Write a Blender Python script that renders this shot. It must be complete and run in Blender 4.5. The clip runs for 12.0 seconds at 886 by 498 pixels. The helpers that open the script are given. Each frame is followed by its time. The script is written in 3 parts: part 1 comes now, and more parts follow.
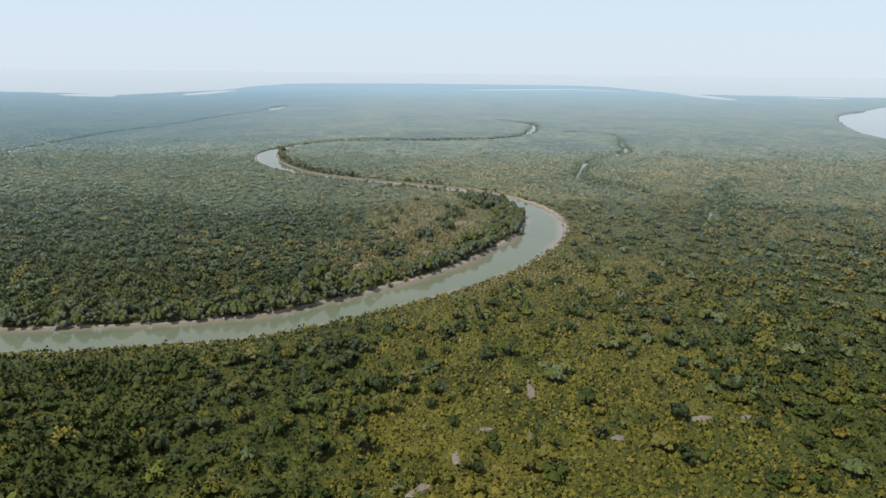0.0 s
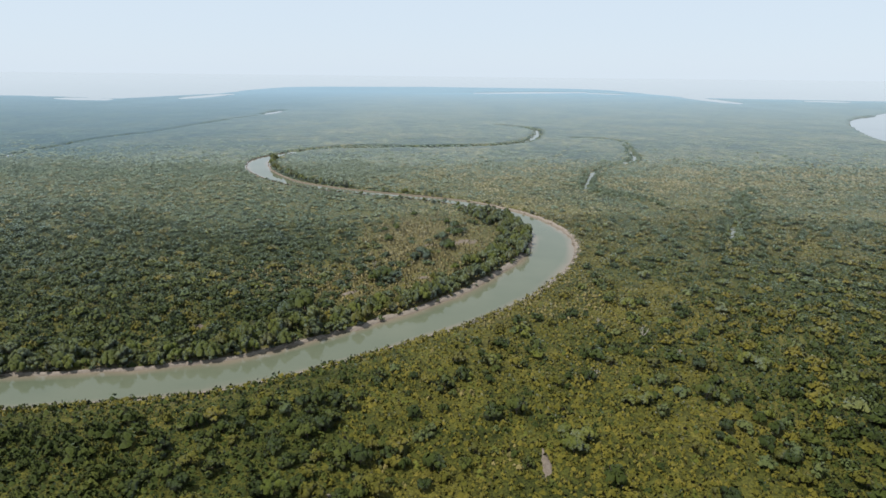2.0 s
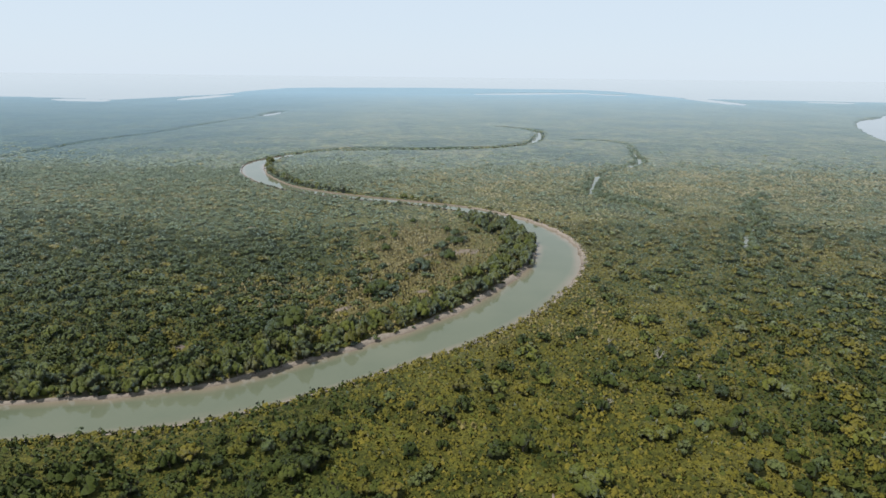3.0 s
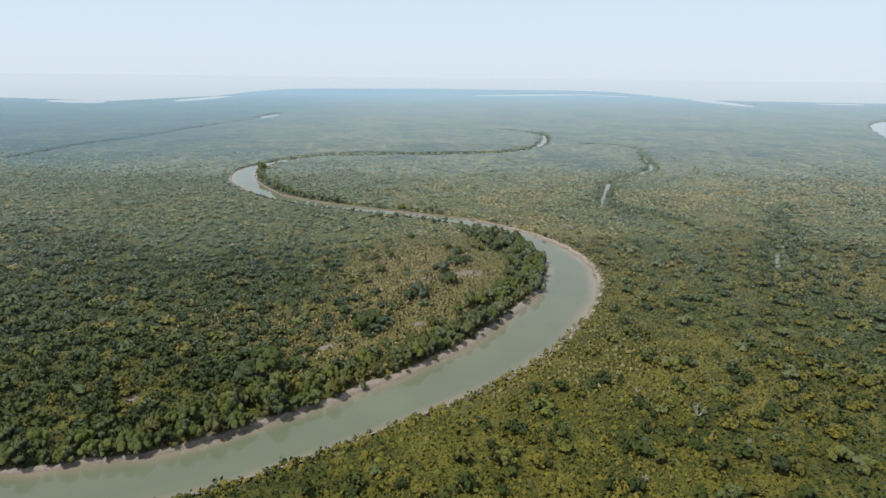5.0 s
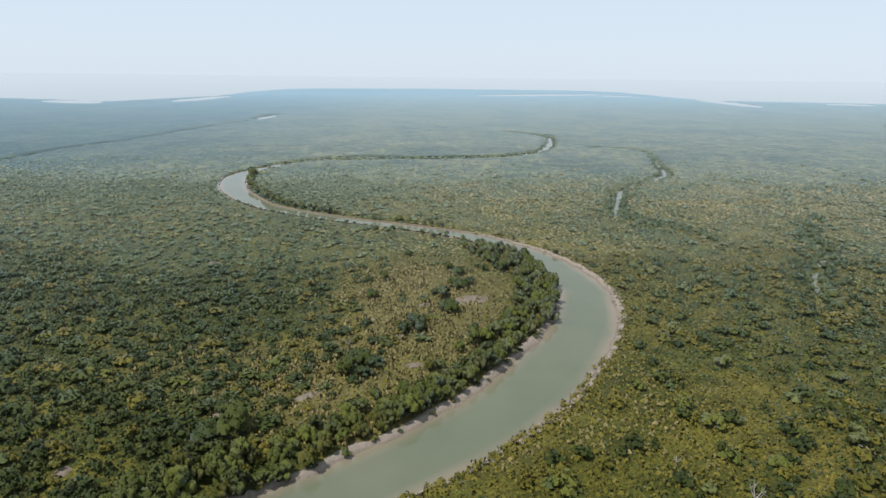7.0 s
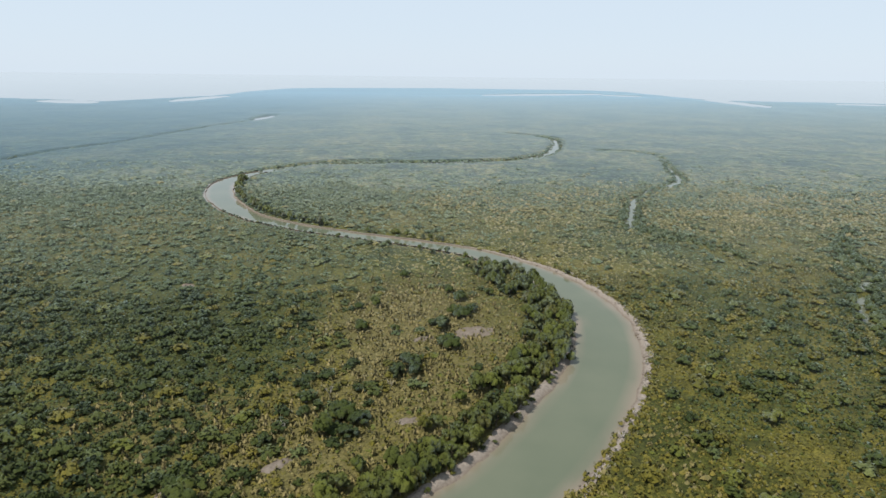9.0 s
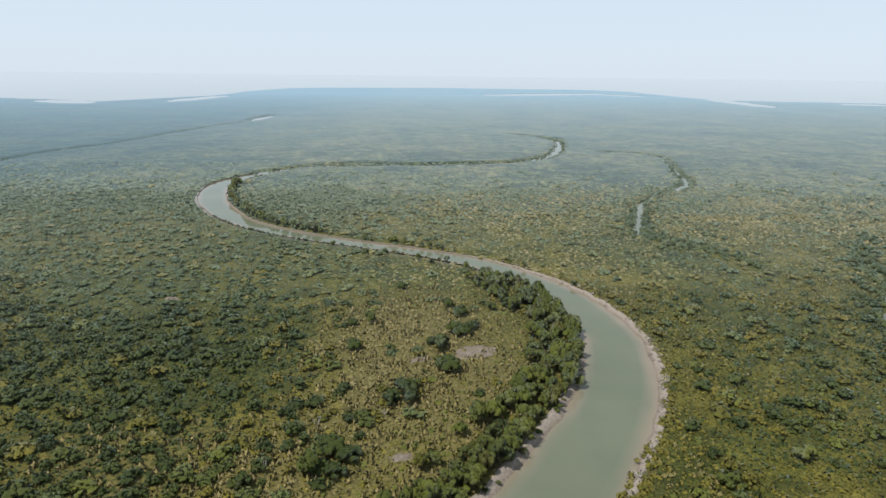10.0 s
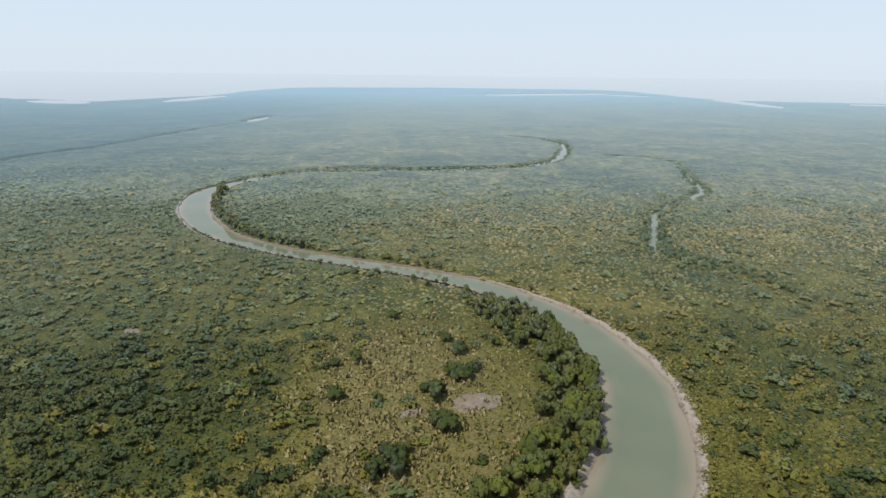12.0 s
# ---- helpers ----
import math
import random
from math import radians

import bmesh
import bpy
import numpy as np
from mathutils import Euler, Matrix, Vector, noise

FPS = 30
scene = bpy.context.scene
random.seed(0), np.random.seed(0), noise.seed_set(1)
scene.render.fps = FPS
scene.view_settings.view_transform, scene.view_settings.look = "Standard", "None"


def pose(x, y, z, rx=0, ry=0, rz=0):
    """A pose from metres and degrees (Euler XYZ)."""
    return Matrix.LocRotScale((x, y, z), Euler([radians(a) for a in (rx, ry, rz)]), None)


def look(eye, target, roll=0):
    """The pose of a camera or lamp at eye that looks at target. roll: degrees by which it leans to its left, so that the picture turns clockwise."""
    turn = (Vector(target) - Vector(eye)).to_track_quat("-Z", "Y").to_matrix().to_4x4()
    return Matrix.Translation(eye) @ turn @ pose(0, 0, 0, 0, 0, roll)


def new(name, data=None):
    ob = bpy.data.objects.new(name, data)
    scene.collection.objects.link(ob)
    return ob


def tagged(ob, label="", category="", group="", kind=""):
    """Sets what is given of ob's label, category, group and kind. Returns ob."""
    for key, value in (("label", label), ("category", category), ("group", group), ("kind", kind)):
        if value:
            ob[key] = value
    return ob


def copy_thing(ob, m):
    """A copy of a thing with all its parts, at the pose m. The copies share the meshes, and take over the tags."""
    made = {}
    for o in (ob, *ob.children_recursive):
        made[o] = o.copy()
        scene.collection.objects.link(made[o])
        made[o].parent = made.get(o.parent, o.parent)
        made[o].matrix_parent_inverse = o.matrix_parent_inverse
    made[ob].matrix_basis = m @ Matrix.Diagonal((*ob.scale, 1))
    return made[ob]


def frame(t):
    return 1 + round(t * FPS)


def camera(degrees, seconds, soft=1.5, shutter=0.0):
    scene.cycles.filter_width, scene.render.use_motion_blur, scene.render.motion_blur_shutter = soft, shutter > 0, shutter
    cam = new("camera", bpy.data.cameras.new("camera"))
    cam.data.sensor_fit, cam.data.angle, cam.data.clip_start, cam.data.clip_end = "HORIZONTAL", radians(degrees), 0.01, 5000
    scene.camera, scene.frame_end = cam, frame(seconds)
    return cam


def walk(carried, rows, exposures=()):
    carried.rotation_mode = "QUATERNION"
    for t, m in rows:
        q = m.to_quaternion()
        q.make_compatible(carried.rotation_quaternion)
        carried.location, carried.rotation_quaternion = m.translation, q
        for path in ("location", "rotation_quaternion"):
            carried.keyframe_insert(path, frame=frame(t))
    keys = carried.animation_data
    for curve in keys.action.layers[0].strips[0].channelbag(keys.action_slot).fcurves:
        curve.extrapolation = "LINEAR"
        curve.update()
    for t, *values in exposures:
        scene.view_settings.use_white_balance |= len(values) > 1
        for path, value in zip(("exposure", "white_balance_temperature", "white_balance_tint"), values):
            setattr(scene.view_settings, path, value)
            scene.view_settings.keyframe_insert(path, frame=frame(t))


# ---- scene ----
cam = camera(76.0, 12.0, soft=1.5)
# t, x, y, z, yaw, pitch, roll: a level drone flight, some 80 m over the tide level
ROWS = [
    (0.0, 0.00, 0.00, 80.00, 0.00, -18.08, -0.60),
    (0.5, 0.20, 6.61, 80.17, 0.01, -17.99, -0.60),
    (1.0, 0.40, 13.24, 80.33, 0.04, -17.92, -0.60),
    (1.5, 0.58, 19.90, 80.48, 0.06, -17.86, -0.60),
    (2.0, 0.76, 26.57, 80.61, 0.10, -17.81, -0.60),
    (2.5, 0.93, 33.27, 80.74, 0.14, -17.77, -0.60),
    (3.0, 1.09, 39.98, 80.85, 0.18, -17.74, -0.60),
    (4.0, 1.40, 53.43, 81.06, 0.28, -17.70, -0.60),
    (5.0, 1.71, 66.91, 81.24, 0.39, -17.69, -0.60),
    (5.5, 1.86, 73.66, 81.32, 0.45, -17.69, -0.60),
    (6.0, 2.01, 80.40, 81.40, 0.51, -17.69, -0.60),
    (6.5, 2.17, 87.14, 81.48, 0.57, -17.70, -0.60),
    (7.0, 2.33, 93.87, 81.55, 0.63, -17.72, -0.60),
    (8.0, 2.66, 107.31, 81.70, 0.75, -17.75, -0.60),
    (9.0, 3.03, 120.69, 81.85, 0.87, -17.80, -0.60),
    (9.5, 3.22, 127.35, 81.94, 0.92, -17.82, -0.60),
    (10.0, 3.43, 133.99, 82.02, 0.97, -17.84, -0.60),
    (10.5, 3.65, 140.60, 82.11, 1.01, -17.86, -0.60),
    (11.0, 3.89, 147.18, 82.21, 1.06, -17.87, -0.60),
    (11.5, 4.13, 153.74, 82.32, 1.09, -17.89, -0.60),
    (12.0, 4.40, 160.26, 82.43, 1.12, -17.90, -0.60),
]
walk(cam, [(t, pose(x, y, z, 90 + pitch, roll, yaw)) for t, x, y, z, yaw, pitch, roll in ROWS])

# ---- light: hazy sun from the left, pale sky ----
SUN_AZ, SUN_EL = radians(-112), radians(62)  # azimuth clockwise from +y
world = bpy.data.worlds.new("sky")
scene.world = world
world.use_nodes = True
wn = world.node_tree.nodes
sky = wn.new("ShaderNodeTexSky")
sky.sky_type, sky.sun_disc = "NISHITA", False
sky.sun_elevation, sky.sun_rotation = SUN_EL, SUN_AZ
sky.altitude, sky.air_density, sky.dust_density, sky.ozone_density = 0, 1.0, 0.25, 1.0
wn["Background"].inputs["Strength"].default_value = 0.112
# a thick pale haze veils the blue
veil = wn.new("ShaderNodeMix")
veil.data_type, veil.inputs[0].default_value = "RGBA", 0.93
veil.inputs[7].default_value = (5.45, 6.35, 7.3, 1)
world.node_tree.links.new(sky.outputs["Color"], veil.inputs[6])
world.node_tree.links.new(veil.outputs[2], wn["Background"].inputs["Color"])
sun = new("sun", bpy.data.lights.new("sun", "SUN"))
sun.data.energy, sun.data.angle, sun.data.color = 5.0, radians(1.5), (1.0, 0.95, 0.90)
sun_dir = Vector((math.sin(SUN_AZ) * math.cos(SUN_EL), math.cos(SUN_AZ) * math.cos(SUN_EL), math.sin(SUN_EL)))
sun.matrix_world = look(sun_dir * 300, (0, 0, 0))
scene.view_settings.exposure = 0.16


# ---- materials ----
def shader(name, roughness=0.6, specular=0.5, sheen=0.0, haze_tint=(0.80, 0.90, 1.0), soft=0.36):
    mat = bpy.data.materials.new(name)
    mat.use_nodes = True
    nodes, links = mat.node_tree.nodes, mat.node_tree.links
    bsdf = nodes["Principled BSDF"]
    bsdf.inputs["Roughness"].default_value = roughness
    bsdf.inputs["Specular IOR Level"].default_value = specular
    bsdf.inputs["Sheen Weight"].default_value, bsdf.inputs["Sheen Roughness"].default_value = sheen, soft
    bsdf.inputs["Sheen Tint"].default_value = (*haze_tint, 1)
    return mat, nodes, links, bsdf


def noise_tex(nodes, links, scale, detail=4.0, rough=0.6):
    pos = nodes.get("Geometry") or nodes.new("ShaderNodeNewGeometry")
    tex = nodes.new("ShaderNodeTexNoise")
    tex.inputs["Scale"].default_value, tex.inputs["Detail"].default_value = scale, detail
    tex.inputs["Roughness"].default_value = rough
    links.new(pos.outputs["Position"], tex.inputs["Vector"])
    return tex.outputs["Fac"]


def ramp(nodes, links, fac, stops):
    r = nodes.new("ShaderNodeValToRGB")
    while len(r.color_ramp.elements) < len(stops):
        r.color_ramp.elements.new(0.5)
    for e, (at, col) in zip(r.color_ramp.elements, stops):
        e.position, e.color = at, (*col, 1) if len(col) == 3 else col
    links.new(fac, r.inputs["Fac"])
    return r.outputs["Color"]


def mix(nodes, links, fac, a, b, blend="MIX"):
    m = nodes.new("ShaderNodeMix")
    m.data_type, m.blend_type = "RGBA", blend
    for socket, value in ((m.inputs[0], fac), (m.inputs[6], a), (m.inputs[7], b)):
        if isinstance(value, bpy.types.NodeSocket):
            links.new(value, socket)
        else:
            socket.default_value = value if isinstance(value, float) else (*value, 1)
    return m.outputs[2]


def bump(nodes, links, bsdf, height, strength, distance):
    b = nodes.new("ShaderNodeBump")
    b.inputs["Strength"].default_value, b.inputs["Distance"].default_value = strength, distance
    links.new(height, b.inputs["Height"])
    links.new(b.outputs["Normal"], bsdf.inputs["Normal"])


def attribute(nodes, name):
    a = nodes.new("ShaderNodeAttribute")
    a.attribute_name = name
    return a.outputs["Fac"]


def leaf_material(name, dark, mid, pale, roughness=0.5, soft=0.365, haze_tint=(0.84, 0.95, 0.95)):
    """Leaves: a colour for each plant from its tint, varied from clump to clump, in puffs of many small leaves."""
    mat, nodes, links, bsdf = shader(name, roughness, 0.04, 1.0, haze_tint, soft)
    geo = nodes.new("ShaderNodeNewGeometry")
    col = ramp(nodes, links, attribute(nodes, "tint"), [(0.0, dark), (0.5, mid), (1.0, pale)])
    clump = ramp(nodes, links, geo.outputs["Random Per Island"], [(0.0, (0.85, 0.88, 0.88)), (1.0, (1.15, 1.12, 1.08))])
    col = mix(nodes, links, 1.0, col, clump, "MULTIPLY")
    grain = noise_tex(nodes, links, 3.2, 4.0, 0.75)
    col = mix(nodes, links, 1.0, col, ramp(nodes, links, grain, [(0.34, (0.60, 0.62, 0.62)), (0.66, (1.34, 1.32, 1.26))]), "MULTIPLY")
    links.new(col, bsdf.inputs["Base Color"])
    # a puff of leaves is lit as the round form that it fills, tipped up for the haze sheen
    form = nodes.new("ShaderNodeAttribute")
    form.attribute_name = "form"
    flat = nodes.new("ShaderNodeVectorMath")
    flat.operation, flat.inputs[1].default_value, flat.inputs[2].default_value = "MULTIPLY_ADD", (0.12, 0.12, 0.12), (0, 0, LEVEL)
    links.new(geo.outputs["Normal"], flat.inputs[0])
    total = nodes.new("ShaderNodeVectorMath")
    total.operation = "ADD"
    links.new(form.outputs["Vector"], total.inputs[0])
    links.new(flat.outputs[0], total.inputs[1])
    unit = nodes.new("ShaderNodeVectorMath")
    unit.operation = "NORMALIZE"
    links.new(total.outputs[0], unit.inputs[0])
    bump(nodes, links, bsdf, grain, 0.3, 0.2)
    links.new(unit.outputs[0], nodes["Bump"].inputs["Normal"])
    links.new(attribute(nodes, "haze_sheen"), bsdf.inputs["Sheen Weight"])  # sheen weight, standing in for haze
    return mat


LEVEL = 1.3
M_DARK = leaf_material("leaf_dark", (0.018, 0.026, 0.007), (0.031, 0.041, 0.009), (0.052, 0.060, 0.013), haze_tint=(0.82, 0.98, 0.90))
M_OLIVE = leaf_material("leaf_olive", (0.050, 0.053, 0.010), (0.083, 0.075, 0.012), (0.116, 0.099, 0.019), haze_tint=(0.87, 0.95, 0.92))
M_YELLOW = leaf_material("leaf_yellow", (0.066, 0.063, 0.012), (0.093, 0.082, 0.015), (0.120, 0.101, 0.023), haze_tint=(0.90, 0.94, 0.90))
M_TAN = leaf_material("leaf_dry", (0.094, 0.083, 0.030), (0.136, 0.115, 0.043), (0.180, 0.150, 0.067), haze_tint=(0.92, 0.94, 0.90))
# grey-green leaves, paled to paint distance haze; a few near bushes share them
M_HAZE_GREY = leaf_material("leaf_haze_grey", (0.042, 0.060, 0.024), (0.070, 0.084, 0.029), (0.098, 0.104, 0.038), soft=0.36, haze_tint=(0.76, 0.94, 1.0))
M_BRIGHT = leaf_material("leaf_bright", (0.052, 0.064, 0.012), (0.072, 0.080, 0.015), (0.094, 0.099, 0.020))

# its slight sheen stands in for haze
M_GROUND, nodes, links, bsdf = shader("undergrowth_and_mud", 0.6, 0.05, 0.25)
low = ramp(nodes, links, noise_tex(nodes, links, 0.016, 4.0, 0.6), [(0.30, (0.032, 0.040, 0.010)), (0.5, (0.064, 0.062, 0.013)), (0.70, (0.104, 0.086, 0.022))])
stand = noise_tex(nodes, links, 0.09, 5.0, 0.7)
low = mix(nodes, links, 1.0, low, ramp(nodes, links, stand, [(0.34, (0.42, 0.50, 0.5)), (0.66, (1.3, 1.28, 1.2))]), "MULTIPLY")
tuft = noise_tex(nodes, links, 1.9, 6.0, 0.85)
low = mix(nodes, links, 1.0, low, ramp(nodes, links, tuft, [(0.40, (0.22, 0.25, 0.24)), (0.60, (1.5, 1.47, 1.3))]), "MULTIPLY")
mud = ramp(nodes, links, noise_tex(nodes, links, 0.9, 6.0, 0.65), [(0.3, (0.110, 0.092, 0.076)), (0.7, (0.185, 0.155, 0.132))])
straw = ramp(nodes, links, tuft, [(0.38, (0.054, 0.048, 0.017)), (0.62, (0.146, 0.122, 0.048))])
low = mix(nodes, links, attribute(nodes, "dry"), low, straw)
links.new(mix(nodes, links, attribute(nodes, "mud"), low, mud), bsdf.inputs["Base Color"])
bump(nodes, links, bsdf, tuft, 0.08, 0.4)

M_MUD, nodes, links, bsdf = shader("bank_mud", 0.7, 0.2)
grain = noise_tex(nodes, links, 1.3, 7.0, 0.65)
wet = ramp(nodes, links, attribute(nodes, "rise"), [(0.0, (0.125, 0.102, 0.078)), (0.4, (0.175, 0.150, 0.122)), (1.0, (0.200, 0.174, 0.146))])
links.new(mix(nodes, links, 1.0, wet, ramp(nodes, links, grain, [(0.3, (0.72, 0.7, 0.7)), (0.7, (1.2, 1.2, 1.2))]), "MULTIPLY"), bsdf.inputs["Base Color"])
bump(nodes, links, bsdf, grain, 0.8, 0.25)

# closed woods: a low roof of leaves, crown by crown; sheen and gloss paint the haze
M_WOODS, nodes, links, bsdf = shader("closed_woods", 0.5, 0.03, 0.7, (0.66, 0.88, 1.0), 0.40)
geo = nodes.new("ShaderNodeNewGeometry")
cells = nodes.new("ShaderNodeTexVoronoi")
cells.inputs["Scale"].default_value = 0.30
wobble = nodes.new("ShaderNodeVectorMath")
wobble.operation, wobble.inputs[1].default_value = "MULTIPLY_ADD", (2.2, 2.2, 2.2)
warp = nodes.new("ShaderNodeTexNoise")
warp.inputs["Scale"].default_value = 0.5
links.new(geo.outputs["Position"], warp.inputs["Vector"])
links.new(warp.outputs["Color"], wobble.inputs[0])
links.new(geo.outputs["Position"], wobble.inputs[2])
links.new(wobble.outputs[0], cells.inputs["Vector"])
one = nodes.new("ShaderNodeSeparateColor")
links.new(cells.outputs["Color"], one.inputs[0])
region = noise_tex(nodes, links, 0.013, 4.0, 0.65)
pick = nodes.new("ShaderNodeMath")
pick.operation, pick.inputs[1].default_value = "MULTIPLY_ADD", 0.24
links.new(one.outputs[0], pick.inputs[0])
shifted = nodes.new("ShaderNodeMath")
shifted.operation, shifted.inputs[1].default_value = "SUBTRACT", 0.12
links.new(region, shifted.inputs[0])
links.new(shifted.outputs[0], pick.inputs[2])
patch = ramp(nodes, links, pick.outputs[0], [(0.34, (0.024, 0.042, 0.020)), (0.44, (0.056, 0.076, 0.034)), (0.54, (0.094, 0.102, 0.042)), (0.64, (0.122, 0.114, 0.052))])
# shade between crowns painted in: cell middles lighter, rims darker
crown_shade = ramp(nodes, links, cells.outputs["Distance"], [(0.15, (1.15, 1.15, 1.12)), (0.75, (0.35, 0.38, 0.42))])
patch = mix(nodes, links, 1.0, patch, crown_shade, "MULTIPLY")
stand = noise_tex(nodes, links, 0.075, 4.0, 0.65)
patch = mix(nodes, links, 1.0, patch, ramp(nodes, links, stand, [(0.40, (0.50, 0.58, 0.62)), (0.60, (1.30, 1.26, 1.20))]), "MULTIPLY")
fine = noise_tex(nodes, links, 1.6, 3.0, 0.7)
patch = mix(nodes, links, 1.0, patch, ramp(nodes, links, fine, [(0.35, (0.6, 0.62, 0.62)), (0.65, (1.35, 1.33, 1.3))]), "MULTIPLY")
# a denser, darker stand in the west
patch = mix(nodes, links, attribute(nodes, "dense"), patch, mix(nodes, links, 1.0, patch, (0.50, 0.62, 0.66), "MULTIPLY"))
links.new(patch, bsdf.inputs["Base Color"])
dome_height = nodes.new("ShaderNodeMath")
dome_height.operation, dome_height.inputs[1].default_value = "MULTIPLY_ADD", -0.35
links.new(cells.outputs["Distance"], dome_height.inputs[0])
links.new(stand, dome_height.inputs[2])
bump(nodes, links, bsdf, dome_height.outputs[0], 0.5, 1.5)
haze_sheen = nodes.new("ShaderNodeMapRange")  # sheen grows towards the estuary, as painted haze
haze_sheen.inputs["To Min"].default_value, haze_sheen.inputs["To Max"].default_value = 0.30, 1.0
links.new(attribute(nodes, "haze_depth"), haze_sheen.inputs["Value"])
links.new(haze_sheen.outputs["Result"], bsdf.inputs["Sheen Weight"])
# gloss takes on the pale sky at grazing views, also for haze
haze_gloss = nodes.new("ShaderNodeMapRange")
haze_gloss.inputs["To Min"].default_value, haze_gloss.inputs["To Max"].default_value = 0.03, 0.5
links.new(attribute(nodes, "haze_depth"), haze_gloss.inputs["Value"])
links.new(haze_gloss.outputs["Result"], bsdf.inputs["Specular IOR Level"])
# colour of the painted haze, bluer in the west
haze_tint = mix(nodes, links, attribute(nodes, "dense"), (0.84, 0.94, 0.94), (0.56, 0.80, 0.94))
links.new(mix(nodes, links, attribute(nodes, "haze_depth"), haze_tint, (0.66, 0.88, 1.0)), bsdf.inputs["Sheen Tint"])
relief = nodes.new("ShaderNodeMapRange")
relief.inputs["To Min"].default_value, relief.inputs["To Max"].default_value = 0.5, 0.12
links.new(attribute(nodes, "haze_depth"), relief.inputs["Value"])
links.new(relief.outputs["Result"], nodes["Bump"].inputs["Strength"])

M_WATER, nodes, links, bsdf = shader("silty_water", 0.05, 0.5)
silt = noise_tex(nodes, links, 0.035, 4.0, 0.55)
deep = ramp(nodes, links, silt, [(0.3, (0.078, 0.092, 0.060)), (0.7, (0.098, 0.108, 0.072))])
links.new(mix(nodes, links, attribute(nodes, "shallow"), deep, (0.158, 0.132, 0.098)), bsdf.inputs["Base Color"])
bump(nodes, links, bsdf, noise_tex(nodes, links, 0.8, 3.0, 0.5), 0.1, 0.03)
bsdf.inputs["IOR"].default_value = 1.33

M_ESTUARY, nodes, links, bsdf = shader("milky_estuary_water", 0.05, 0.5)
links.new(ramp(nodes, links, noise_tex(nodes, links, 0.01, 4.0, 0.55), [(0.3, (0.12, 0.135, 0.14)), (0.7, (0.15, 0.165, 0.165))]), bsdf.inputs["Base Color"])
bump(nodes, links, bsdf, noise_tex(nodes, links, 0.8, 3.0, 0.5), 0.04, 0.03)
bsdf.inputs["IOR"].default_value = 1.33

M_BARK, nodes, links, bsdf = shader("bark", 0.8, 0.3)
links.new(ramp(nodes, links, noise_tex(nodes, links, 6.0, 4.0), [(0.3, (0.07, 0.055, 0.042)), (0.7, (0.15, 0.125, 0.10))]), bsdf.inputs["Base Color"])
M_DEAD, nodes, links, bsdf = shader("dead_wood", 0.8, 0.3)
links.new(ramp(nodes, links, noise_tex(nodes, links, 5.0, 4.0), [(0.3, (0.20, 0.18, 0.155)), (0.7, (0.36, 0.33, 0.29))]), bsdf.inputs["Base Color"])


# ---- the plan ----
def smooth_noise(x, y, size, seed=0):
    """Value noise between -1 and 1, with features of about that size in metres."""
    total, weight = np.zeros(np.shape(x)), 0.0
    for octave in range(3):
        u, v = np.asarray(x) / size * 2 ** octave + 17.3 * seed, np.asarray(y) / size * 2 ** octave + 9.1 * seed
        iu, iv = np.floor(u), np.floor(v)
        fu, fv = u - iu, v - iv
        fu, fv = fu * fu * (3 - 2 * fu), fv * fv * (3 - 2 * fv)

        def h(a, b):
            n = np.sin(a * 127.1 + b * 311.7 + 74.7 * (seed + octave)) * 43758.5453
            return 2 * (n - np.floor(n)) - 1
        value = (h(iu, iv) * (1 - fu) + h(iu + 1, iv) * fu) * (1 - fv) + (h(iu, iv + 1) * (1 - fu) + h(iu + 1, iv + 1) * fu) * fv
        total, weight = total + value * 0.5 ** octave, weight + 0.5 ** octave
    return total / weight


def curve_through(points, parts=5):
    """A smooth line through (x, y, width)."""
    p = np.array(points, float)
    p = np.vstack([2 * p[0] - p[1], p, 2 * p[-1] - p[-2]])
    t = np.linspace(0, 1, parts, endpoint=False)[:, None]
    out = [0.5 * (2 * b + (c - a) * t + (2 * a - 5 * b + 4 * c - d) * t ** 2 + (3 * b - a - 3 * c + d) * t ** 3)
           for a, b, c, d in zip(p, p[1:], p[2:], p[3:])]
    return np.vstack(out + [p[-2:-1]])


# centre lines of the channels: x, y, width
RIVER = curve_through([
    (-330, 172, 17), (-250, 157, 17), (-180, 151, 17), (-132, 151.5, 16.5), (-90, 156, 16.5), (-58, 163, 16.5), (-31, 178, 17),
    (-9, 194, 18), (4, 204, 19), (18, 218, 20), (30, 234, 21), (42.2, 253.8, 20.4), (50.1, 271.8, 20.1), (53.9, 288, 19.7),
    (54.6, 303, 18.7), (50.5, 321.2, 17.6), (42.6, 338.6, 16.4), (30.4, 354.4, 14.0), (13.1, 370.2, 12.0), (-13.7, 383.4, 10.4), (-44.1, 395.1, 10.0),
    (-77.3, 409.2, 10.6), (-108, 429, 12), (-133, 458, 15.5), (-151, 490, 17.5), (-160, 522, 16.5), (-158, 547, 14), (-148, 572, 9)])
UPSTREAM = curve_through([(-148, 572, 9), (-128, 600, 4.5), (-100, 621, 3), (-60, 629, 2.5), (-10, 622, 2.5), (46, 638, 3.5),
                          (80, 662, 7), (101, 690, 8), (118, 748, 7), (125, 793, 5), (118, 825, 4), (75, 865, 3)])
SIDE_CREEK = curve_through([(127, 387, 0.5), (107, 407, 1.5), (102, 420, 3.5), (109, 445, 3.5), (121, 478, 3), (131, 498, 1.5), (154, 525, 2),
                            (169, 539, 5.5), (183, 566, 4.5), (191, 606, 3), (201, 651, 1.5), (205, 682, 1), (188, 705, 0.5), (154, 712, 0.5)])
